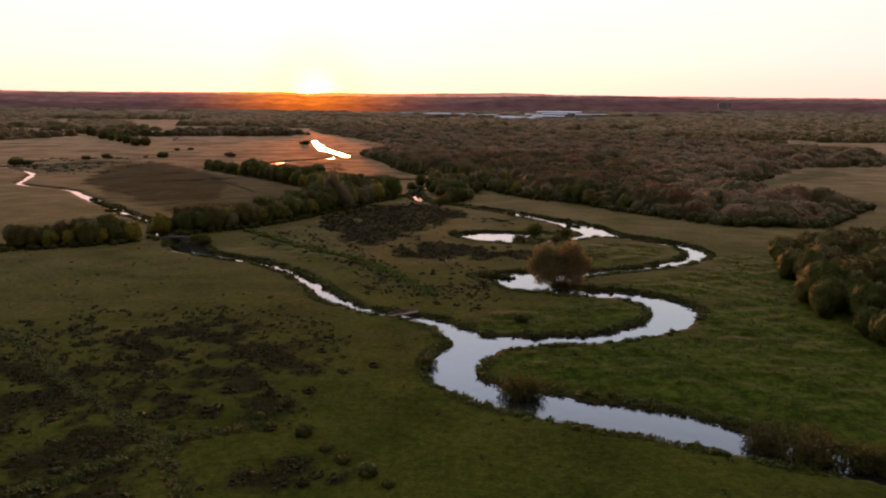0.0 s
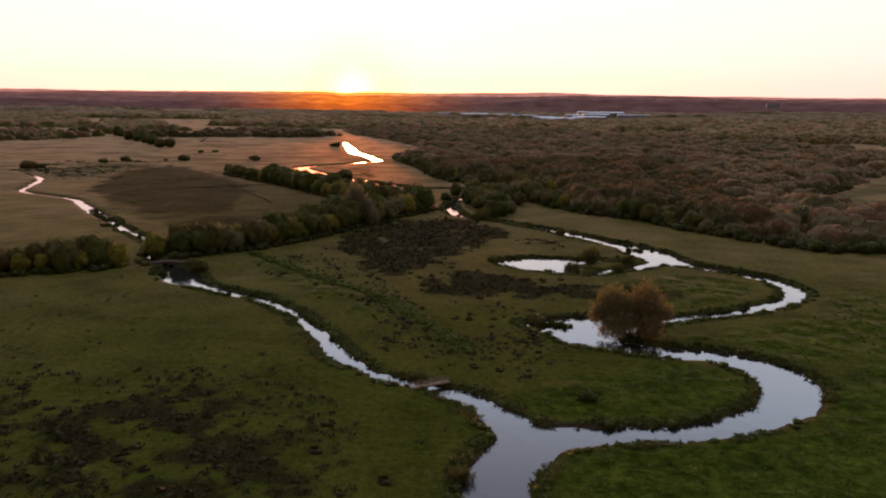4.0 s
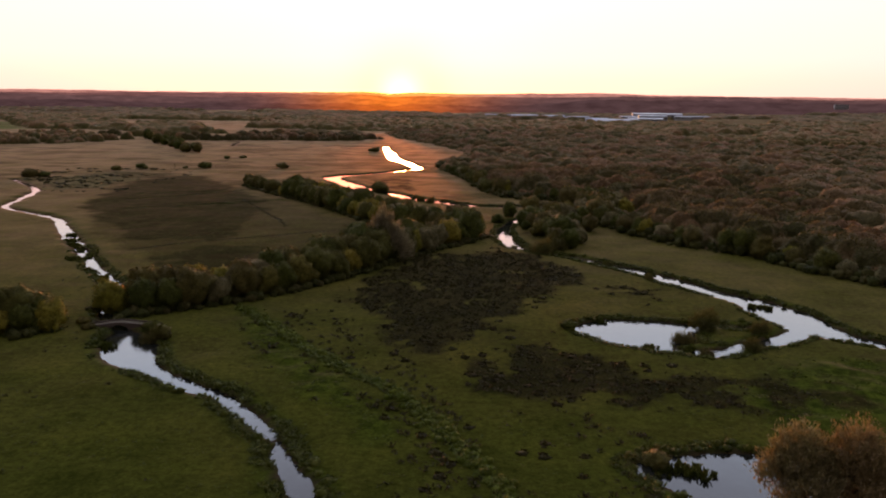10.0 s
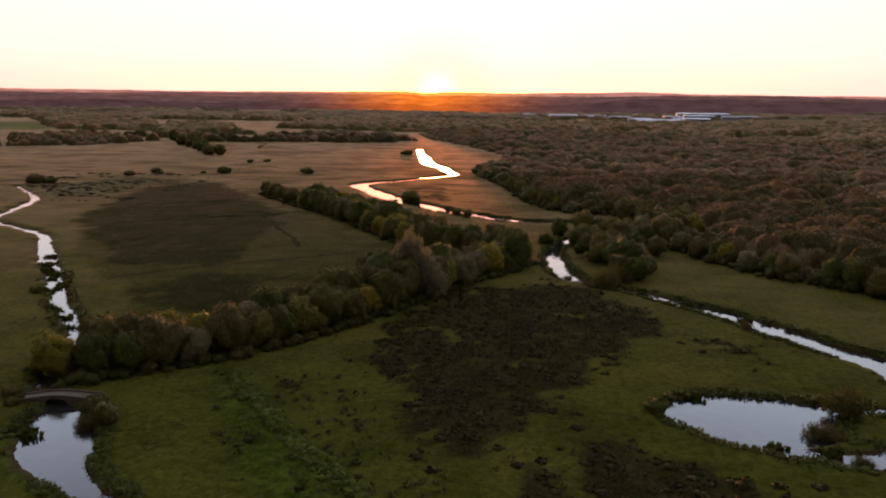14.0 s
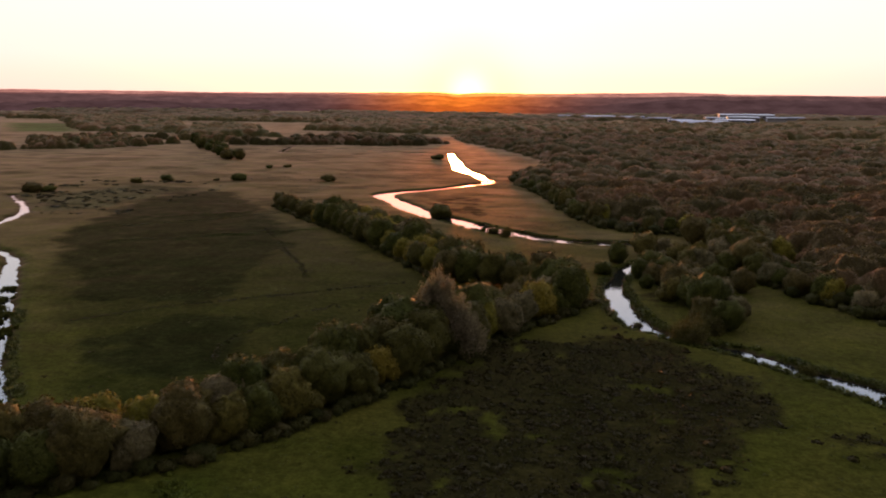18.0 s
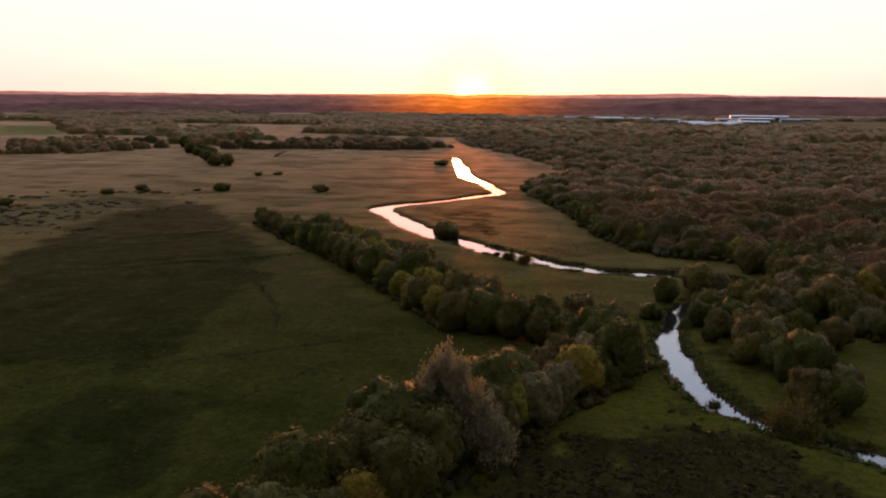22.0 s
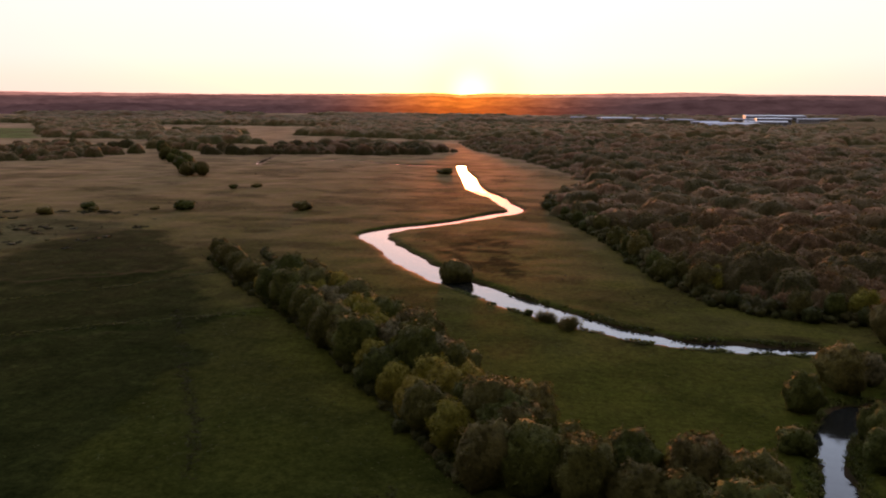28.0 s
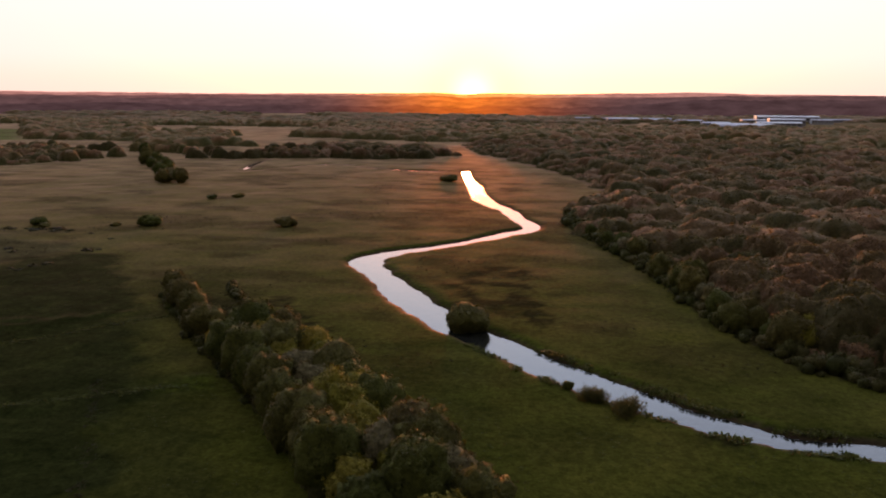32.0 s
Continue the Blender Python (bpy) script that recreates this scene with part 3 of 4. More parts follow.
def domes_of(rng, height, radius, count):
    """Overlapping domes of a crown: centre, radius, height above and depth below the centre."""
    out = [(0, 0, height * 0.46, radius * 0.95, height * 0.56, height * 0.66)]
    turn = rng.random() * 6.283
    for k in range(count - 1):
        a, h, r = turn + k * 2.3 + rng.random(), height * rng.uniform(0.55, 0.88), radius * rng.uniform(0.48, 0.66)
        d = radius * rng.uniform(0.42, 0.6)
        out.append((d * math.cos(a), d * math.sin(a), h * 0.5, r, h * 0.52, h * 0.7))
    return out


def crown_arrays(rng, domes, sub, cards, size, bumps=26, wide=0.36, deep=0.34, wild=0.35):
    """Triangles of a crown: domes swollen by many rounded boughs, with leaf sprays standing out of them."""
    v0, f0 = ICO[sub]
    V, F, base = [], [], 0
    area = np.array([d[3] * (d[4] + d[5]) for d in domes])
    for (cx, cy, cz, r, up, down), share in zip(domes, area / area.sum()):
        b = rng.normal(size=(bumps, 3))
        b[:, 2] = np.abs(b[:, 2]) - 0.35
        b /= np.linalg.norm(b, axis=1)[:, None]
        amp = rng.uniform(0.55, 1.0, bumps)

        def swell(d):
            ang = np.arccos(np.clip(d @ b.T, -1, 1))
            return 1 - deep + deep * 1.15 * (np.exp(-(ang / wide) ** 2) * amp).max(1)

        def place_at(d, q):
            return d * np.stack([q * r, q * r, q * np.where(d[:, 2] > 0, up, down)], 1) + (cx, cy, cz)

        d0 = v0 / np.linalg.norm(v0, axis=1)[:, None]
        V.append(place_at(d0, swell(d0) * (1 + 0.075 * rng.normal(size=len(d0)))))
        F.append(f0 + base)
        base += len(v0)
        m = int(cards * share)
        if m:
            n = rng.normal(size=(m, 3))
            n[:, 2] = np.where(n[:, 2] < -0.6, -n[:, 2], n[:, 2])
            n /= np.linalg.norm(n, axis=1)[:, None]
            p = place_at(n, swell(n) * rng.uniform(0.95, 1.07 + 0.1 * wild, m))
            t = np.cross(n + wild * rng.normal(size=n.shape), rng.normal(size=n.shape))
            t /= np.linalg.norm(t, axis=1)[:, None]
            c = np.cross(t, n + wild * rng.normal(size=n.shape))
            w = (size * rng.uniform(0.5, 1.3, m))[:, None]
            q = np.stack([p - t * w, p + c * w * 0.5 - t * w * 0.1, p + t * w + n * w * 0.4, p - c * w * 0.5], 1)
            i = base + np.arange(m)[:, None] * 4
            V.append(q.reshape(-1, 3))
            F += [np.hstack([i, i + 1, i + 2]), np.hstack([i, i + 2, i + 3])]
            base += 4 * m
    return np.vstack(V), np.vstack(F)


def tube(bm, a, b, ra, rb, sides=7):
    a, b = Vector(a), Vector(b)
    q = (b - a).to_track_quat("Z", "Y")
    rings = []
    for p, r in ((a, ra), (b, rb)):
        rings.append([bm.verts.new(p + q @ Vector((r * math.cos(2 * math.pi * k / sides), r * math.sin(2 * math.pi * k / sides), 0))) for k in range(sides)])
    for k in range(sides):
        bm.faces.new((rings[0][k], rings[0][(k + 1) % sides], rings[1][(k + 1) % sides], rings[1][k]))
    bm.faces.new(rings[1])
    bm.faces.new(rings[0][::-1])


def part(name, bm, mat, parent, label=""):
    me = bpy.data.meshes.new(name)
    bm.to_mesh(me)
    bm.free()
    me.materials.append(mat)
    ob = new(name, me)
    ob.parent = parent
    if label:
        tagged(ob, label)
    return ob


def make_tree(name, seed, height, radius, domes, cards, mat, label, size=0.4, category="tree", group="", sub=4, boughs=0):
    """A tree at the origin: tapered trunk with limbs, and a crown of bough-swollen domes. domes: how many, or a list of (x, y, height, radius)."""
    rng = np.random.default_rng(seed)
    root = tagged(new(name), label, category, group)
    L = domes_of(rng, height, radius, domes) if isinstance(domes, int) else [(x, y, h * 0.48, r, h * 0.54, h * 0.66) for x, y, h, r in domes]
    bm = bmesh.new()
    tube(bm, (0, 0, -0.6), (0.1, 0.05, height * 0.3), height * 0.035, height * 0.024)
    for cx, cy, cz, r, up, down in L:
        tube(bm, (0.1, 0.05, height * 0.26), (cx * 0.9, cy * 0.9, cz + up * 0.4), height * 0.018, height * 0.006, 5)
    part("trunk", bm, BARK, root)
    v, f = crown_arrays(rng, L, sub, cards, size, boughs or max(14, int(radius * 6)), 0.20 if boughs else 0.34 if radius > 3.5 else 0.45)
    me = mesh_of("crown", v, f, True)
    me.materials.append(mat)
    crown = new("crown", me)
    crown.parent = root
    return root


def ground_at(x, y):
    return float(ground_z(np.array([x]), np.array([y]))[0])


def put(tree, x, y, scale=1.0, turn=None, sink=0.1):
    """Another tree like this one, standing at x, y."""
    turn = random.uniform(0, 360) if turn is None else turn
    m = pose(x, y, ground_at(x, y) - sink, 0, 0, turn)
    t = copy_thing(tree, m)
    t.scale = (scale * random.uniform(0.92, 1.08), scale * random.uniform(0.92, 1.08), scale)
    return t


def settle(tree, x, y, turn=0.0):
    tree.matrix_basis = pose(x, y, ground_at(x, y) - 0.1, 0, 0, turn)
    return tree


ROW_LABEL = "dense dark green tree in the hedgerow beside the meadow"
round_trees = [make_tree("tree", 100 + k, h, r, n, 1700, LEAVES, ROW_LABEL, 0.38, group="hedgerow trees", sub=3)
               for k, (h, r, n) in enumerate([(12, 6.4, 3), (11, 5.4, 2), (13, 6.8, 3), (9.5, 5.2, 2), (12, 5.4, 2)])]
yellow_trees = [make_tree("tree", 120 + k, h, r, n, 1300, YELLOW, "hedgerow tree with yellowing early autumn leaves", 0.38, group="hedgerow trees", sub=3) for k, (h, r, n) in enumerate([(10, 4.8, 2), (9, 4.6, 2)])]
grey_trees = [make_tree("tree", 130 + k, h, r, n, 1300, GREY_LEAVES, "grey-green willow with pale feathery leaves", 0.38, group="hedgerow trees", sub=3) for k, (h, r, n) in enumerate([(10, 4.8, 2), (8.5, 4.8, 3)])]
bushes = [make_tree("shrub", 140 + k, h, r, n, 420, LEAVES, "low rounded green shrub on the meadow", 0.3, "shrub", "scattered shrubs", 3) for k, (h, r, n) in enumerate([(3.0, 2.4, 2), (4.2, 3.2, 3), (2.2, 2.2, 2)])]
USED = set()


def place(tree, x, y, scale=1.0):
    """The first of a kind stands where it is first wanted; the rest are copies of it."""
    if tree.name in USED:
        return put(tree, x, y, scale)
    USED.add(tree.name)
    settle(tree, x, y, random.uniform(0, 360))
    tree.scale = (scale,) * 3
    return tree


def row_of_trees(line, gap, depth, rng, scale=(0.8, 1.1), yellow=0.08, grey=0.12):
    """Trees along a line, in rows at the given offsets to its left."""
    P = spline(line, 1.0)
    for off in depth:
        s, k = rng.random() * gap, 0
        while k < len(P) - 1:
            s += gap * rng.uniform(0.8, 1.2)
            k = int(s)
            if k >= len(P) - 1:
                break
            d = P[k + 1] - P[k]
            d = d / np.linalg.norm(d)
            x, y = P[k] + np.array((-d[1], d[0])) * (off + rng.uniform(-1.2, 1.2))
            u = rng.random()
            kind = yellow_trees if u < yellow else grey_trees if u < yellow + grey else round_trees
            place(kind[rng.integers(len(kind))], x, y, rng.uniform(*scale))


rng = np.random.default_rng(31)
row_of_trees([(-131, 352), (-121, 361), (-108, 370), (-94, 384), (-86, 393), (-79, 408), (-69, 423), (-57, 449), (-48, 465), (-36, 487), (-24, 508)], 8.0, (5, 13), rng, (0.95, 1.35), 0.24, 0.14)
row_of_trees([(-81, 527), (-102, 555), (-120, 577), (-132, 595), (-159, 625), (-172, 640)], 8.0, (-4, -12, -19), rng, (0.9, 1.25), 0.3, 0.1)
row_of_trees([(-30, 512), (-46, 520), (-64, 526), (-80, 530)], 8, (0, -9), rng, (0.9, 1.15))
row_of_trees([(-176, 645), (-188, 660), (-200, 674), (-214, 690)], 6, (-3,), rng, (0.6, 0.85))
row_of_trees([(-190, 318), (-170, 327), (-152, 335), (-139, 343)], 6.0, (2, 8), rng, (0.8, 1.05))

HEADS = {"left": [(-5.0, 0.3, 9.0, 4.0, 6.4), (-8.2, 0.6, 6.2, 2.8, 3.6), (-3.2, -2.4, 5.0, 4.0, 3.8), (-4.8, -0.8, 2.2, 4.4, 3.2), (0.2, 0.8, 7.0, 3.4, 5.2)], "right": [(4.2, -0.2, 9.9, 4.5, 6.1), (8.6, 0.4, 7.4, 3.2, 3.2), (4.4, -2.4, 5.0, 4.6, 3.6), (4.6, -0.8, 2.2, 4.6, 3.2)]}


def make_willow(name, label, heads, seed=9, stem=0.75, thick=6.5, category="tree", group=""):
    """A broad willow on many leaning stems: feathery heads of loose leaf sprays with gaps between them.
    heads: for each a material, a label and its lobes (x, y, z, radius, height)."""
    g = np.random.default_rng(seed)
    root = tagged(new(name), label, category, group)
    bm = bmesh.new()
    tube(bm, (0, 0, -0.6), (0.2 * stem, 0, 2.1 * stem), stem, stem * 0.73)
    crowns = []
    for mat, look_of, lobes in heads:
        P, D = [], []
        for cx, cy, cz, r, h in lobes:
            fork = Vector((cx * 0.45, cy * 0.45, cz * 0.45))
            tube(bm, (0.15 * cx, 0.1 * cy, 0.8), fork, 0.43 * stem, 0.27 * stem, 6)
            m = int(thick * r * h)
            n = g.normal(size=(m, 3))
            n[:, 2] = np.abs(n[:, 2] + 0.5) - 0.5
            n /= np.linalg.norm(n, axis=1)[:, None]
            q = n * (g.uniform(0.25, 1.0, m) ** 0.55)[:, None] * np.array((r, r * 0.95, h)) + (cx, cy, cz)
            for k in range(0, m, 6):
                tube(bm, fork, q[k], 0.08, 0.025, 4)
            for a, b in zip(q, n):
                c = 40 if a[2] > 5 else 20
                up = np.array((b[0] * 0.55, b[1] * 0.55, 0.9))
                up /= np.linalg.norm(up)
                off = g.normal(size=(c, 3)) * 0.42 + up * g.normal(size=(c, 1)) * 0.75
                P.append(a + off)
                D.append(up + 0.45 * g.normal(size=(c, 3)))
        p, d = np.vstack(P), np.vstack(D)
        p[:, 2] = np.maximum(p[:, 2], 0.25)
        d /= np.linalg.norm(d, axis=1)[:, None]
        side = np.cross(d, g.normal(size=d.shape))
        side /= np.linalg.norm(side, axis=1)[:, None]
        w = g.uniform(0.20, 0.46, (len(p), 1))
        V = np.stack([p - d * w, p + side * w * 0.34, p + d * w * 1.1, p - side * w * 0.34], 1).reshape(-1, 3)
        i = np.arange(len(p))[:, None] * 4
        me = mesh_of("crown", V, np.vstack([np.hstack([i, i + 1, i + 2]), np.hstack([i, i + 2, i + 3])]))
        me.materials.append(mat)
        crowns.append((me, look_of))
    part("trunk", bm, BARK, root)
    for me, look_of in crowns:
        crown = new("crown", me)
        crown.parent = root
        if look_of:
            tagged(crown, look_of)
    return root


willow = settle(make_willow("willow_tree", "broad two-headed willow with rusty orange-brown leaves beside the pond",
                            [(WILLOW, "feathery olive-brown foliage", HEADS["left"]), (RUSTY, "feathery rusty orange foliage", HEADS["right"])]), 41.5, 269)
SPIRE = [(0.0, 0.0, 15.5, 3.4, 5.2), (-2.4, 0.4, 12.0, 4.2, 5.4), (2.6, -0.4, 11.4, 4.2, 5.4), (-5.0, 0.2, 7.4, 4.4, 5.2), (0.2, -2.0, 6.4, 5.2, 5.4), (5.4, -1.4, 7.0, 4.4, 5.0), (8.2, -2.4, 4.4, 3.6, 4.2)]
settle(make_willow("tree", "tall pale grey-leaved willow rising above the hedgerow", [(PALE_WILLOW, "", SPIRE)], 7, 0.6, 5.0, group="hedgerow trees"), -64.2, 449).scale = (1.0, 1.0, 1.08)
sallow = make_willow("shrub", "loose feathery willow shrub on the river bank", [(SALLOW, "", [(-2.0, 0.3, 2.0, 2.8, 2.8), (1.6, 0.2, 2.6, 3.0, 3.4), (0.2, -1.2, 1.6, 3.2, 2.4), (3.6, -0.4, 1.8, 2.2, 2.6)])], 17, 0.25, 7.0, "shrub", "bank willows")
settle(sallow, 17.5, 165.5)
for x, y, scale in [(63.5, 140.5, 1.0), (69.5, 135, 1.15), (80, 131, 1.1), (-3.5, 184.5, 0.5), (45, 372, 1.0), (36, 360, 0.7), (60, 369, 0.62), (53, 353, 0.6), (40, 348, 0.42), (-110, 339.5, 0.62), (37.5, 431.5, 0.42), (25, 456.5, 0.5), (0, 477, 1.25), (5, 483, 1.1), (-13.5, 489, 0.35), (-74, 628, 0.62), (-67, 622.5, 0.72)]:
    put(sallow, x, y, scale)
for x, y, s in [(-27, 142, 0.63), (-22, 136, 0.56), (-18, 131, 0.70), (-13, 126, 0.63), (-38, 150, 0.77), (-9, 122, 0.56), (-80, 634, 0.7), (-229, 828, 1.6), (-295, 813, 1.7),
                (-315, 915, 1.3), (-302, 924, 1.5), (-351, 804, 1.8), (-345, 800, 1.4), (-312, 809, 1.1), (-202, 678, 1.1), (-361, 780, 1.3), (-396, 715, 2.0), (-386, 718, 1.8), (5, 366, 1.3),
                (-186, 1050, 2.4), (-192, 1055, 2.2), (17, 284, 0.9), (24, 221, 1.1),
                (-111, 345, 1.3), (-107, 341, 1.0), (-115, 349, 0.9), (-131, 345, 0.9), (-135, 350, 1.0)]:
    shrub = place(bushes[(int(abs(x)) + int(y)) % 3], x, y, s)
    if y > 640:
        shrub.scale = (1.35 * s, 1.1 * s, 0.8 * s)
grove = [(4, 530), (-3, 517), (10, 487), (3, 490), (14, 500), (6, 507), (-2, 536), (12, 520), (22, 535), (0, 594), (-8, 588), (-4, 546), (2, 512), (8, 497), (-1, 526), (8, 536), (14, 541), (5, 544)]
for x, y in grove:
    place((round_trees + grey_trees)[rng.integers(7)], x + 2, y, rng.uniform(0.75, 1.0))
GROVE = [(-1, 560), (8, 550), (20, 547), (34, 549), (40, 580), (46, 612), (38, 636), (20, 642), (12, 634), (20, 618), (24, 602), (18, 584), (6, 572)]
place(yellow_trees[0], 3, 526, 0.9)
for k, (x, y, scale) in enumerate([(-9, 549, 0.7), (-5, 541, 0.8), (2, 548, 0.9), (-5.5, 558, 0.75), (-2, 563, 0.85), (-8, 533, 0.5), (4, 537, 0.8)]):
    place((round_trees + grey_trees)[(3 * k) % 7], x, y, scale)
bank_tree = place(round_trees[0], -109.5, 675.5, 0.95)
bank_tree.scale = (1.1, 1.0, 0.78)
for x, y in [(-556, 1222), (-540, 1200), (-520, 1176), (-505, 1150), (-496, 1130), (-480, 1122), (-470, 1098), (-455, 1092), (-444, 1066), (-430, 1056), (-422, 1034), (-408, 1026), (-400, 1008), (-388, 1002), (-379, 990), (-393, 988)]:
    place((round_trees + grey_trees)[rng.integers(7)], x, y, rng.uniform(0.8, 1.3))
place(round_trees[1], -17, 572, 0.85)
place(bushes[1], -23, 553, 1.2)
EAST_GROVE = [(118, 187), (116, 225), (115, 262), (120, 292), (132, 306), (162, 332), (200, 330), (196, 200), (156, 182)]



# ---- woods ----
def wood(name, label, spots, sub, lobes, cards, size, seed, scale=(0.8, 1.2), height=11.0, radius=5.4, kinds=8, mat=None, bumps=30, wide=0.30):
    """Many trees in one mesh: copies of a few crowns, each turned, scaled and tinted."""
    g = np.random.default_rng(seed)
    models = []
    for k in range(kinds):
        h = height * g.uniform(0.8, 1.15)
        models.append(crown_arrays(g, domes_of(g, h, radius * g.uniform(0.85, 1.15), lobes), sub, cards, size, bumps, wide, 0.34, 0.4))
    V, F, T, base = [], [], [], 0
    Z = ground_z(spots[:, 0], spots[:, 1])
    for (x, y), z in zip(spots, Z):
        v, f = models[g.integers(kinds)]
        a, s = g.uniform(0, 6.283), g.uniform(*scale)
        c, n = math.cos(a) * s, math.sin(a) * s
        V.append(np.stack([v[:, 0] * c - v[:, 1] * n + x, v[:, 0] * n + v[:, 1] * c + y, v[:, 2] * s + z - 0.6], 1))
        F.append(f + base)
        T.append(np.full(len(v), g.random() * 0.9))
        base += len(v)
    me = mesh_of(name, np.vstack(V), np.vstack(F), True, {"tint": np.concatenate(T)})
    me.materials.append(mat or WOOD_LEAVES)
    return tagged(new(name, me), label, "woodland", kind="stuff")


def spots_in(test, box, gap, seed):
    """Jittered places on a grid where test() holds."""
    g = np.random.default_rng(seed)
    x, y = np.meshgrid(np.arange(box[0], box[1], gap), np.arange(box[2], box[3], gap))
    x, y = x.ravel() + g.uniform(-0.42, 0.42, x.size) * gap, y.ravel() + g.uniform(-0.42, 0.42, y.size) * gap
    k = test(x, y)
    return np.stack([x[k], y[k]], 1)


def canopy(name, label, spots, cell, radius, height, sprays, size, seed, mat=None, edge=None):
    """A closed wood: crowns that run into one another as one uneven roof of leaves, with sprays standing out of it.
    edge: an outline towards which the trees grow smaller."""
    g = np.random.default_rng(seed)
    x0, y0 = spots.min(0) - radius[1] - 2 * cell
    nx, ny = (np.ceil((spots.max(0) + radius[1] + 2 * cell - (x0, y0)) / cell)).astype(int) + 1
    X, Y = np.meshgrid(x0 + np.arange(nx) * cell, y0 + np.arange(ny) * cell)
    X = X + g.uniform(-0.3, 0.3, X.shape) * cell
    Y = Y + g.uniform(-0.3, 0.3, Y.shape) * cell
    ragged = 0.72 + 0.56 * vnoise(X, Y, max(3.4, 1.6 * cell), seed)
    top, tint = np.zeros(X.shape), np.zeros(X.shape)
    low = np.ones(len(spots)) if edge is None else 0.5 + 0.5 * step(4, 26, -inside(edge, spots[:, 0], spots[:, 1]))
    for (x, y), grown in zip(spots, low):
        k = g.random() ** 1.4 * grown
        r, t = radius[0] + (radius[1] - radius[0]) * k, g.random() * 0.95
        h = height[0] + (height[1] - height[0]) * np.clip(k + g.normal() * 0.2, 0, 1)
        r, h = r * (0.35 + 0.65 * grown), h * grown
        i, j, k = int((x - x0) / cell), int((y - y0) / cell), int(r / cell) + 2
        w = (slice(max(0, j - k), j + k + 1), slice(max(0, i - k), i + k + 1))
        d = np.hypot(X[w] - x, Y[w] - y) / r * ragged[w]
        z = h * (0.42 + 0.58 * np.sqrt(np.maximum(0, 1 - d * d))) * (d < 1)
        over = z > top[w]
        top[w] = np.where(over, z, top[w])
        tint[w] = np.where(over, t, tint[w])
    lift = (vnoise(X, Y, max(2.6, 1.3 * cell), seed + 3) - 0.5) * 2.4 + g.normal(size=X.shape) * 0.32
    wooded = top > 0
    Z = ground_z(X, Y) - 0.3 + np.where(wooded, np.maximum(1.0, top + lift), 0)
    i = (np.arange(ny - 1)[:, None] * nx + np.arange(nx - 1)[None, :]).ravel()
    F = np.stack([i, i + 1, i + 1 + nx, i + nx], 1)
    F = F[wooded.ravel()[F].any(1)]
    used, F = np.unique(F, return_inverse=True)
    V, T = np.stack([X, Y, Z], -1).reshape(-1, 3)[used], tint.ravel()[used]
    F = F.reshape(-1, 4)
    c = F[g.integers(len(F), size=sprays)]
    u = g.dirichlet((1, 1, 1, 1), sprays)[:, :, None]
    m = (V[c] * u).sum(1) + (0, 0, 0.15)
    n = np.cross(V[c[:, 2]] - V[c[:, 0]], V[c[:, 3]] - V[c[:, 1]])
    n = n / np.linalg.norm(n, axis=1)[:, None] + 0.7 * g.normal(size=m.shape)
    a = np.cross(n, g.normal(size=m.shape))
    a /= np.linalg.norm(a, axis=1)[:, None]
    b = np.cross(n, a)
    b /= np.linalg.norm(b, axis=1)[:, None]
    q = (size * g.uniform(0.5, 1.3, sprays))[:, None]
    Q = np.stack([m - a * q, m + b * q * 0.6, m + a * q, m - b * q * 0.6], 1).reshape(-1, 3)
    G = len(V) + np.arange(4 * sprays).reshape(-1, 4)
    me = mesh_of(name, np.vstack([V, Q]), np.vstack([F, G]), True, {"tint": np.concatenate([T, np.repeat(T[c[:, 0]], 4)])})
    me.materials.append(mat or WOOD_LEAVES)
    return tagged(new(name, me), label, "woodland", kind="stuff")


for x, y in spots_in(lambda x, y: inside(GROVE, x, y) < 0, (-10, 50, 540, 645), 8.5, 40):
    place((round_trees + grey_trees)[rng.integers(7)], x, y, rng.uniform(0.85, 1.15))
for x, y in spots_in(lambda x, y: inside(EAST_GROVE, x, y) < -2, (100, 200, 180, 340), 9.8, 39):
    place(round_trees[rng.integers(5)], x, y, rng.uniform(0.85, 1.25))
near_wood = spots_in(lambda x, y: (inside(WOOD_EDGE, x, y) < -4) & (x < 110 + 0.08 * y) & (y < 790), (-100, 330, 390, 860), 9.0, 41)
mid_wood = spots_in(lambda x, y: (inside(WOOD_EDGE, x, y) < -2) & ~((x < 110 + 0.08 * y) & (y < 790)) & (x < 0.6 * y + 60), (-270, 530, 390, 1510), 12.0, 42)
canopy("wood_near", "dense mixed wood of dark olive crowns along the meadow", near_wood, 1.3, (4.8, 11.0), (5.5, 13.0), 90000, 0.5, 43, edge=WOOD_EDGE)
canopy("wood_mid", "wide dark olive-brown wood stretching over the valley floor", mid_wood, 2.3, (6.5, 13.0), (5.5, 13.0), 60000, 0.8, 44, edge=WOOD_EDGE)
edge_line = spots_in(lambda x, y: (np.abs(inside(WOOD_EDGE, x, y) + 4) < 3.5) & (x < 0.42 * y - 60) & (shore(x, y) > 4), (-110, 160, 440, 860), 7.5, 49)
for x, y in edge_line:
    place((round_trees + grey_trees + yellow_trees[:1])[rng.integers(8)], x, y, rng.uniform(0.65, 1.1))


def beside(lines, seed):
    """Places for low growth along both sides of the hedgerows."""
    g = np.random.default_rng(seed)
    out = []
    for line, offs in lines:
        Q = spline(line, 1.5)
        d = np.gradient(Q, axis=0)
        d /= np.linalg.norm(d, axis=1)[:, None]
        for off in offs:
            out.append(Q + np.stack([-d[:, 1], d[:, 0]], 1) * off + g.normal(size=Q.shape) * 0.9)
    return np.vstack(out)


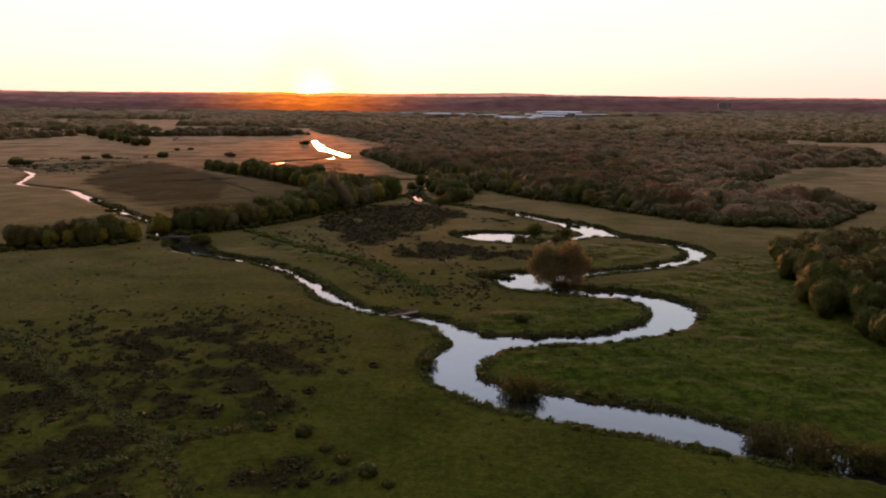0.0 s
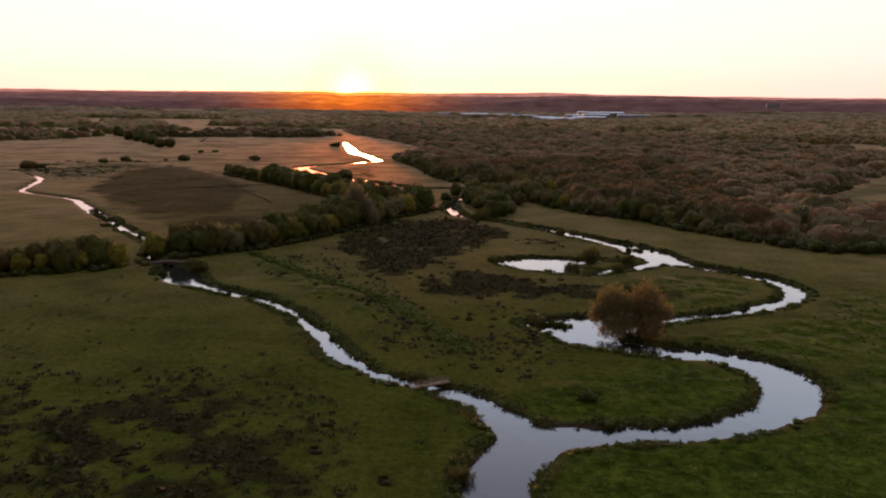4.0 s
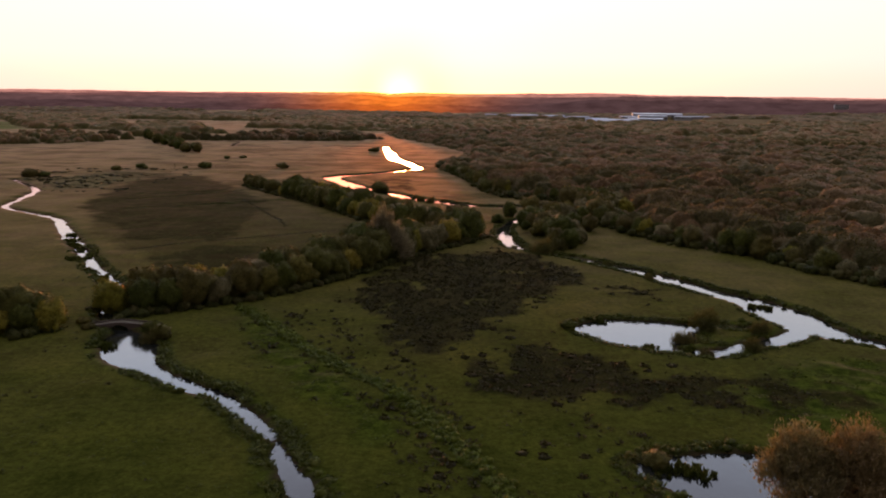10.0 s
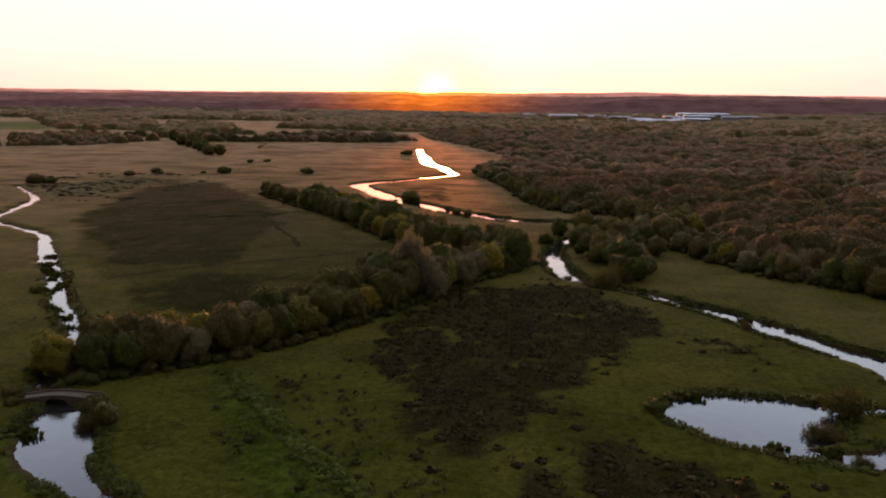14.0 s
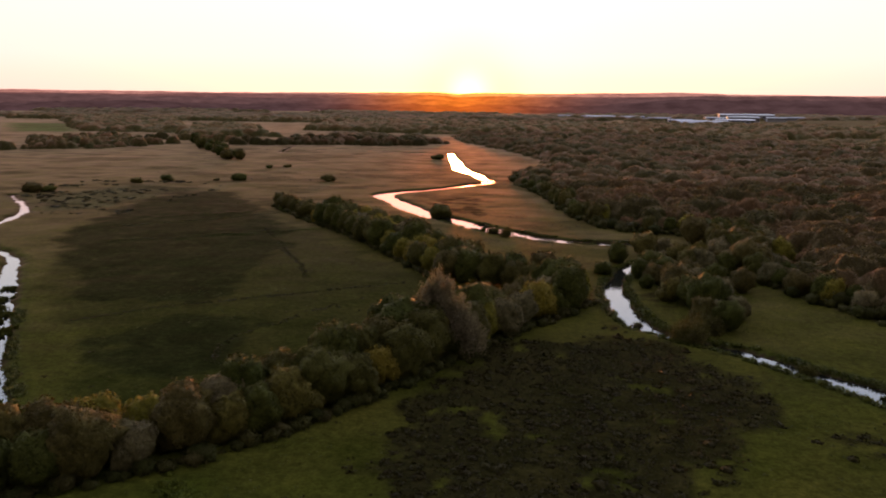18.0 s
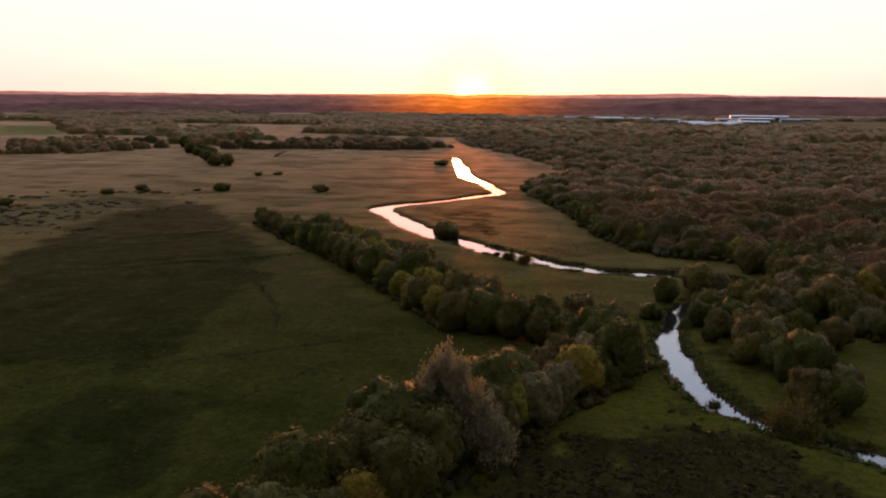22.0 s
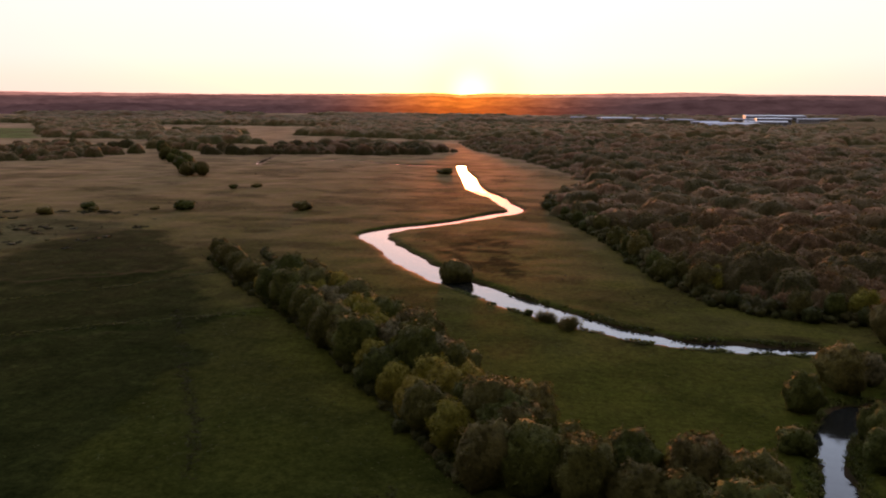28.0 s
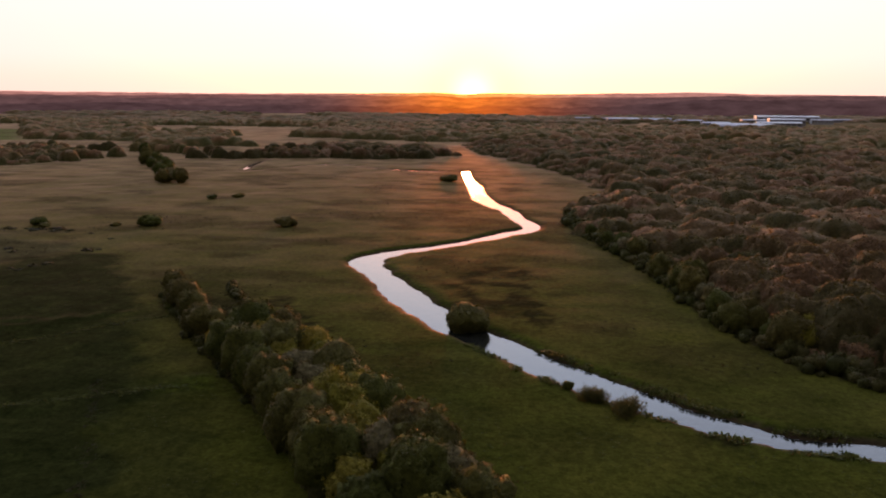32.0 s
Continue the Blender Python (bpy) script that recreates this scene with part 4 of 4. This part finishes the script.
edge_spots = spots_in(lambda x, y: (np.abs(inside(WOOD_EDGE, x, y) + 1) < 3.5) & (x < 0.6 * y + 20) & (shore(x, y) > 2), (-110, 280, 395, 900), 3.3, 45)
wood("wood_fringe", "low shrubs and saplings along the edge of the wood", edge_spots, 1, 1, 60, 0.45, 46, (0.4, 1.5), 4.2, 2.8, mat=BRAMBLE)
hedge_spots = beside([([(-131, 352), (-108, 370), (-86, 393), (-69, 423), (-48, 465), (-24, 508)], (1.5, 16)), ([(-81, 527), (-102, 555), (-132, 595), (-172, 640), (-214, 690)], (-1, -21)), ([(-190, 318), (-152, 335), (-139, 343)], (-2, 11))], 47)
wood("hedge_bottom", "low brambles and shrubs at the foot of the hedgerow", hedge_spots, 1, 1, 90, 0.4, 48, (0.35, 1.15), 3.2, 2.5, mat=BRAMBLE)
far_a = spots_in(far_cover, (-1500, 1500, 960, 2100), 13, 52)
far_b = spots_in(lambda x, y: far_cover(x, y) & (np.abs(x) < y * 0.8 + 100), (-2300, 2300, 2100, 3000), 20, 53)
g = np.random.default_rng(50)
for line in ([(-651, 1083), (-613, 1099), (-603, 1148), (-573, 1207)], [(-676, 1282), (-583, 1284), (-462, 1235)], [(-494, 1209), (-430, 1225), (-353, 1253), (-232, 1311)], [(-790, 1598), (-628, 1436), (-520, 1400)],
             [(-760, 1010), (-690, 1050), (-651, 1083)], [(20, 1560), (120, 1500), (190, 1375)]):
    row = spline(line, 8.0)
    row = row[g.random(len(row)) < 0.8]
    far_a = np.vstack([far_a, row + g.normal(size=row.shape) * 3.0])
canopy("wood_belts", "tree belts and copses beyond the far meadow", far_a[far_a[:, 1] < 1330], 2.2, (4.0, 9.0), (4.0, 11.0), 30000, 0.8, 56)
canopy("wood_far", "distant woods and tree belts between fields", far_a[far_a[:, 1] >= 1330], 4.0, (7.0, 12.5), (5.0, 13.0), 30000, 1.2, 54)
canopy("wood_horizon", "hazy wooded ridges far across the valley", far_b, 7.0, (11.0, 20.0), (4.0, 11.0), 8000, 2.0, 55)


# ---- growth on the banks and along the ditch ----
bank_spots = spots_in(lambda x, y: (np.abs(shore(x, y) + (fbm(x, y, 7, 11) - 0.5) * 2.6 - 1.8) < 1.3) & (vnoise(x, y, 9, 73) > 0.40), (-150, 118, 110, 520), 2.0, 110)
wood("bank_growth", "thick lumpy fringe of reeds and herbs along the river banks", bank_spots, 1, 1, 16, 0.32, 111, (0.45, 1.3), 1.35, 1.3, 8, REED, 14, 0.4)
DITCH = [(-97, 374), (-88, 364), (-68, 341), (-52, 324), (-36, 309), (-24, 292), (-13, 272), (-3, 254)]
g = np.random.default_rng(112)
ditch_spots = np.repeat(spline(DITCH, 1.3), 3, 0)
ditch_spots = ditch_spots + g.normal(size=ditch_spots.shape) * 1.3
ditch_spots = ditch_spots[vnoise(ditch_spots[:, 0], ditch_spots[:, 1], 8, 113) > 0.25]
wood("ditch_growth", "thick green herbs and low scrub filling the meadow ditch", ditch_spots, 1, 1, 16, 0.32, 114, (0.5, 1.3), 1.5, 1.25, 8, HERB, 14, 0.4)


# ---- tussocks and reeds ----
def tufts(name, label, spots, sizes, mat, seed, spikes=9, cat="rushes", spread=1.0):
    """Clumps of upright blades in one mesh; each blade is a bent tapering pair of triangles."""
    g = np.random.default_rng(seed)
    n = len(spots)
    z = np.maximum(ground_z(spots[:, 0], spots[:, 1]), LEVEL - 0.1)
    a = g.uniform(0, 6.283, (n, spikes))
    lean = g.uniform(0.5, 1.5, (n, spikes)) * spread
    s = sizes[:, None] * g.uniform(0.6, 1.1, (n, spikes))
    dx, dy = np.cos(a), np.sin(a)
    r0 = 0.45 * sizes[:, None]
    bx, by, bz = spots[:, :1] + dx * r0, spots[:, 1:] + dy * r0, z[:, None] - 0.1
    w = 0.17 * sizes[:, None]
    p = [(bx - dy * w, by + dx * w, bz + 0 * s), (bx + dy * w, by - dx * w, bz + 0 * s),
         (bx + dx * lean * s * 0.5 + dy * w * 0.9, by + dy * lean * s * 0.5 - dx * w * 0.9, bz + s * 0.62), (bx + dx * lean * s, by + dy * lean * s, bz + s * (0.95 - 0.3 * lean)),
         (bx + dx * lean * s * 0.5 - dy * w * 0.9, by + dy * lean * s * 0.5 + dx * w * 0.9, bz + s * 0.62)]
    V = np.stack([np.stack(q, -1) for q in p], 2).reshape(-1, 3)
    i = (np.arange(n * spikes) * 5)[:, None]
    F = np.vstack([np.hstack([i, i + 1, i + 2]), np.hstack([i, i + 2, i + 4]), np.hstack([i + 4, i + 2, i + 3])])
    me = mesh_of(name, V, F, False, {"tint": np.repeat(g.random(n), spikes * 5)})
    me.materials.append(mat)
    return tagged(new(name, me), label, cat, kind="stuff")


def sedge_test(x, y):
    s = rough_growth(x, y)
    dry = (shore(x, y) > 2.5) & (inside(BOG["marsh"], x, y) > 12)
    g = np.random.default_rng(5).random(np.shape(x))
    return dry & (g < 0.035 * step(0.5, 0.7, fbm(x, y, 22, 61)) + 0.8 * s)


SCATTER = {"ditch_side": [(-92, 352), (-72, 388), (-58, 372), (-34, 326), (-16, 290), (-4, 262), (-22, 268), (-44, 300), (-70, 330)], "pool_side": [(-30, 258), (0, 300), (14, 300), (24, 262), (8, 236), (-14, 246)],
           "north_bank": [(-150, 175), (-110, 240), (-60, 250), (-30, 215), (-10, 160), (-60, 120), (-120, 110)]}


def clump_test(x, y):
    """Single dark clumps: thick inside the beds, thinning out over the pasture round them."""
    g = np.random.default_rng(15).random(np.shape(x))
    halo_ = cover(SEDGE, x, y, 14, 34, 22) * step(0.40, 0.56, fbm(x, y, 9, 62))
    spread = cover(SCATTER, x, y, 8, 16, 92) * step(0.44, 0.60, fbm(x, y, 11, 93))
    return (shore(x, y) > 3) & (g < 0.62 * rough_growth(x, y) + 0.20 * halo_ + 0.16 * spread)


big_clumps = spots_in(clump_test, (-165, 40, 95, 500), 2.3, 66)
wood("rush_clumps", "low dark rush clumps standing singly and in beds on the pasture", big_clumps, 1, 1, 26, 0.42, 67, (0.5, 1.35), 0.95, 1.35, 8, TUSSOCK, 14, 0.4)
far_clumps = spots_in(lambda x, y: (np.random.default_rng(16).random(np.shape(x)) < 0.5 * step(0.44, 0.6, vnoise(x * 0.5, y * 1.3, 13, 68))) & (inside([(-400, 690), (-330, 630), (-268, 640), (-285, 700), (-280, 770), (-330, 800), (-420, 780)], x, y) < 0) & (shore(x, y) > 3), (-430, -260, 620, 810), 4.0, 117)
wood("meadow_clumps", "dark rush clumps dotted over the pale far meadow", far_clumps, 1, 1, 12, 0.4, 118, (0.9, 2.0), 0.8, 1.7, 8, TUSSOCK, 14, 0.4)
clumps = spots_in(sedge_test, (-175, 60, 95, 500), 1.6, 63)
tufts("rush_tussocks", "dark brown-green rush tussocks scattered over the pasture", clumps, np.random.default_rng(64).uniform(0.3, 0.8, len(clumps)), TUSSOCK, 65, 9)
banks = spots_in(lambda x, y: (np.abs(shore(x, y) + (fbm(x, y, 7, 11) - 0.5) * 2.6 - 1.7) < 1.6) & (vnoise(x, y, 6, 70) > 0.36), (-200, 125, 105, 660), 0.95, 69)
tufts("bank_reeds", "tall green reeds and grasses lining the river banks", banks, np.random.default_rng(71).uniform(0.45, 1.05, len(banks)), REED, 72, 10, "reeds")


def meadow_test(x, y):
    g = np.random.default_rng(8).random(np.shape(x))
    return (shore(x, y) > 2.5) & (g < 0.65 * step(0.42, 0.62, fbm(x, y, 16, 81)))


MEADOW = leaf_material("meadow_tufts", [(0.0, (0.040, 0.058, 0.014)), (0.5, (0.060, 0.078, 0.018)), (1.0, (0.095, 0.090, 0.030))], 0.03, "tint", 0.0)
green_tufts = spots_in(meadow_test, (-165, 60, 95, 640), 2.1, 82)
tufts("grass_tufts", "small uneven tufts of green meadow grass", green_tufts, np.random.default_rng(83).uniform(0.22, 0.5, len(green_tufts)), MEADOW, 84, 6, "grass")


def lush_test(x, y):
    g = np.random.default_rng(9).random(np.shape(x))
    return (shore(x, y) > 1.5) & (g < 0.4 * cover(LUSH, x, y, 4, 12, 21) * step(0.35, 0.6, fbm(x, y, 7, 86)))


herbs = spots_in(lush_test, (-110, 185, 120, 380), 1.5, 87)
tufts("lush_herbs", "tall lush green herbs in clumps on the wet meadow", herbs, np.random.default_rng(88).uniform(0.3, 0.7, len(herbs)), HERB, 89, 10, "herbs")
WET_SPOTS = [(-188, 435), (-190, 434), (-170.5, 415), (-155.5, 399), (-214, 475), (-208, 465), (-200, 458), (-189, 431), (-198, 452), (-163, 408), (21, 282), (24, 281), (18, 281), (26, 353), (14, 376), (36, 352), (-186, 440), (-189, 445), (-204, 460), (-209, 465), (-222, 486), (-214, 472), (66, 400), (70, 399), (40, 443), (-121, 336), (-119, 333)]
g = np.random.default_rng(90)
wet = np.array([(x + g.normal() * 1.2, y + g.normal() * 0.9) for x, y in WET_SPOTS for k in range(12)])
tufts("water_reeds", "dark reed clumps standing in the shallow water", wet, g.uniform(0.9, 1.6, len(wet)), REED, 91, 16, "reeds", 0.35)


def far_tussock_test(x, y):
    g = np.random.default_rng(12).random(np.shape(x))
    return (shore(x, y) > 3) & (inside(WOOD_EDGE, x, y) > 4) & (g < 0.4 * step(0.50, 0.62, fbm(x * 0.8, y * 1.6, 24, 95)))


hummocks = spots_in(far_tussock_test, (-460, -10, 640, 1150), 3.2, 96)
tufts("meadow_hummocks", "dark grassy hummocks dotted over the far meadow", hummocks, np.random.default_rng(97).uniform(0.25, 0.6, len(hummocks)), TUSSOCK, 98, 9, "grass")


rushes = spots_in(lambda x, y: (np.random.default_rng(13).random(np.shape(x)) < 0.5 * cover(SCATTER, x, y, 6, 14, 92) * step(0.42, 0.6, fbm(x, y, 12, 93))) & (shore(x, y) > 3), (-160, 30, 105, 395), 2.2, 94)
tufts("scattered_rushes", "dark rush clumps scattered over the grazed pasture", rushes, np.random.default_rng(99).uniform(0.5, 1.1, len(rushes)), TUSSOCK, 100, 12)


def along(line, gap, wide, seed):
    g = np.random.default_rng(seed)
    P = spline(line, gap)
    P = np.repeat(P, 3, 0)
    return P + g.normal(size=P.shape) * wide


for line, name, label in ((DITCH, "ditch_herbs", "tall green herbs growing along the meadow ditch"),
                          ([(-130, 208), (-112, 196), (-95, 178), (-78, 160), (-62, 146), (-50, 130), (-40, 112)], "ditch_rushes", "thick rushes growing along the old ditch"),
                          ([(-72, 118), (-61, 128), (-53, 139), (-43, 144), (-35, 147)], "ditch_rushes", "thick rushes growing along the old ditch"),
                          ([(-260, 606), (-228, 635), (-210, 657), (-187, 680)], "field_ditch", "rough grass along a field ditch"), ([(-240, 570), (-197, 599), (-163, 618)], "field_ditch", "rough grass along a field ditch"),
                          ([(-112, 412), (-100, 430), (-98, 446), (-84, 462), (-66, 470)], "field_ditch", "rough grass along a field ditch")):
    d = along(line, 0.7, 0.9, 74)
    tall = 0.45 if name == "field_ditch" else 1.0
    tufts(name, label, d, tall * np.random.default_rng(75).uniform(0.5, 1.2, len(d)), HERB if name == "ditch_herbs" else REED, 76, 12, "herbs")
for line in ([(-119, 432), (-123, 447), (-121, 457), (-116, 466), (-112, 479), (-106, 490), (-100, 500)], [(-176, 455), (-158, 475), (-136, 491), (-118, 504), (-92, 523)],
             [(-196, 632), (-172, 594), (-150, 558), (-139, 542), (-128, 520)]):
    d = along(line, 0.8, 0.8, 77)
    d = d[vnoise(d[:, 0], d[:, 1], 9, 80) > 0.3]
    tufts("old_ditch", "dark rushes along a shallow old ditch in the pasture", d, np.random.default_rng(78).uniform(0.22, 0.48, len(d)), TUSSOCK, 79, 10)


# ---- bridges ----
def box(bm, cx, cy, cz, sx, sy, sz, bevel=0.0):
    r = bmesh.ops.create_cube(bm, size=1, matrix=Matrix.Translation((cx, cy, cz)) @ Matrix.Diagonal((sx, sy, sz, 1)))
    if bevel:
        e = list({e for v in r["verts"] for e in v.link_edges})
        bmesh.ops.bevel(bm, geom=e, offset=bevel, segments=1, affect="EDGES")


def arch_bridge():
    """A humped brick bridge with one arch, along its own x axis."""
    root = tagged(new("brick_bridge"), "old humped brick bridge with one arch over the stream", "bridge")
    n, half, wide, rise = 16, 9.0, 3.8, 0.8
    def deck(u):
        return 0.15 + rise * math.cos(u / half * math.pi / 2) ** 2
    for side, name in ((-1, "side_wall"), (1, "side_wall")):
        bm = bmesh.new()
        y0, y1 = side * wide / 2, side * (wide / 2 - 0.4)
        rows = []
        for k in range(n * 2 + 1):
            u = -half + half * k / n
            low = -1.2 if abs(u) > 2.6 else -0.8 + 1.35 * math.sqrt(max(0, 1 - (u / 2.6) ** 2))
            rows.append([bm.verts.new((u, y, z)) for y in (y0, y1) for z in (low, deck(u) + 0.35)])
        for a, b in zip(rows, rows[1:]):
            for i, j in ((0, 1), (1, 3), (3, 2), (2, 0)):
                bm.faces.new((a[i], a[j], b[j], b[i]))
        bm.faces.new([rows[0][i] for i in (0, 1, 3, 2)])
        bm.faces.new([rows[-1][i] for i in (0, 2, 3, 1)])
        bmesh.ops.recalc_face_normals(bm, faces=bm.faces)
        part(name, bm, STONE, root)
    bm = bmesh.new()
    rows = []
    for k in range(n * 2 + 1):
        u = -half + half * k / n
        low = -1.2 if abs(u) > 2.6 else -0.8 + 1.35 * math.sqrt(max(0, 1 - (u / 2.6) ** 2))
        rows.append([bm.verts.new((u, y, z)) for y in (-wide / 2 + 0.4, wide / 2 - 0.4) for z in (low, deck(u))])
    for a, b in zip(rows, rows[1:]):
        for i, j in ((0, 1), (1, 3), (3, 2), (2, 0)):
            bm.faces.new((a[i], a[j], b[j], b[i]))
    bmesh.ops.recalc_face_normals(bm, faces=bm.faces)
    part("deck", bm, TRACK, root, "worn gravel track over the bridge")
    return root


arch_bridge().matrix_basis = pose(-124, 350.5, 0.05, 0, 0, 12)


def footbridge():
    root = tagged(new("footbridge"), "narrow weathered timber footbridge with rails over the stream", "footbridge")
    for s in (-1, 1):
        bm = bmesh.new()
        box(bm, 0, s * 0.6, 0.12, 10, 0.18, 0.3)
        part("beam", bm, TIMBER, root)
        for h in (0.75, 1.25):
            bm = bmesh.new()
            box(bm, 0, s * 0.72, h, 10, 0.07, 0.12)
            part("rail", bm, TIMBER, root)
        for k in range(6):
            bm = bmesh.new()
            box(bm, -4.8 + k * 1.92, s * 0.72, 0.5, 0.12, 0.12, 1.7, 0.01)
            part("post", bm, TIMBER, root)
    bm = bmesh.new()
    box(bm, 0, 0, 0, 0.3, 1.4, 0.05, 0.01)
    first = part("plank", bm, TIMBER, root)
    first.location = (-4.8, 0, 0.3)
    for k in range(1, 30):
        o = new("plank", first.data)
        o.parent, o.location = root, (-4.8 + k * 0.33, 0, 0.3)
    return root


footbridge().matrix_basis = pose(-12, 228.2, 0.0, 0, 0, 32)


# ---- far buildings ----
def hall(x, y, w, d, h, turn, wall, label, bays=8):
    root = tagged(new("warehouse"), label, "warehouse", "distant industrial estate")
    bm = bmesh.new()
    box(bm, 0, 0, h / 2 - 1, w, d, h + 2)
    part("wall", bm, wall, root)
    bm = bmesh.new()
    m = 3
    for k in range(m):
        y0, y1 = -d / 2 - 0.5 + k * (d + 1) / m, -d / 2 - 0.5 + (k + 1) * (d + 1) / m
        q = [bm.verts.new((sx * (w / 2 + 0.5), yy, zz)) for sx in (-1, 1) for yy, zz in ((y0, h), ((y0 + y1) / 2, h + 1.6), (y1, h))]
        for f in ((0, 1, 4, 3), (1, 2, 5, 4), (0, 2, 1), (3, 4, 5), (0, 3, 5, 2)):
            bm.faces.new([q[i] for i in f])
    bmesh.ops.recalc_face_normals(bm, faces=bm.faces)
    part("roof", bm, ROOF_PALE, root)
    bm = bmesh.new()
    box(bm, 0, 0, 0, w / bays * 0.6, 0.3, h * 0.22)
    first = part("window", bm, PANE, root)
    for k in range(bays):
        o = first if k == 0 else new("window", first.data)
        o.parent, o.location = root, (-w / 2 + (k + 0.5) * w / bays, -d / 2 - 0.1, h * 0.62)
    root.matrix_basis = pose(x, y, ground_at(x, y), 0, 0, turn)
    return root


for x, y, w, d, h, a, wall in [(-20, 2560, 80, 60, 11, 5, WALL_GREY), (70, 2600, 70, 50, 9, 0, WALL_PALE), (215, 2200, 120, 70, 10, -8, WALL_PALE), (300, 2260, 90, 60, 12, -8, WALL_GREY), (180, 2330, 60, 40, 9, 0, WALL_PALE),
                               (370, 2520, 140, 80, 20, -5, WALL_PALE), (290, 2450, 70, 40, 12, 0, WALL_GREY), (140, 2500, 60, 36, 9, 10, WALL_GREY), (-120, 2620, 46, 30, 10, 0, WALL_PALE), (500, 2560, 60, 30, 8, 0, WALL_GREY), (40, 2540, 50, 30, 8, 6, WALL_PALE), (-75, 2600, 34, 24, 9, 0, WALL_GREY),
                               (112, 2440, 44, 28, 7, -6, WALL_PALE), (180, 2150, 44, 30, 8, -8, WALL_GREY), (246, 2135, 36, 26, 9, -8, WALL_PALE), (330, 2330, 74, 50, 18, -5, WALL_GREY), (432, 2440, 46, 36, 12, -5, WALL_PALE)]:
    hall(x, y, w, d, h * 0.8, a, wall, "pale flat-roofed warehouse of a distant industrial estate")


def tower(x, y, w, d, floors):
    """A far block of flats, with a row of windows on each floor."""
    root = tagged(new("apartment_block"), "distant grey apartment block rising over the trees", "apartment block")
    h = floors * 3.0
    bm = bmesh.new()
    box(bm, 0, 0, h / 2 - 1, w, d, h + 2)
    part("wall", bm, WALL_PALE, root)
    bm = bmesh.new()
    box(bm, 0, 0, h + 0.3, w + 0.6, d + 0.6, 0.6)
    part("roof", bm, WALL_PALE, root)
    bm = bmesh.new()
    box(bm, 0, 0, 0, 2.2, 0.3, 1.5)
    first = part("window", bm, PANE, root)
    k = 0
    for f in range(floors):
        for c in range(int(w // 4)):
            o = first if k == 0 else new("window", first.data)
            o.parent, o.location, k = root, (-w / 2 + 2.2 + c * 4, -d / 2 - 0.1, f * 3 + 1.7), k + 1
    root.matrix_basis = pose(x, y, ground_at(x, y), 0, 0, -12)
    return root


tower(1075, 3010, 44, 18, 11)
tower(1130, 3060, 30, 18, 8)
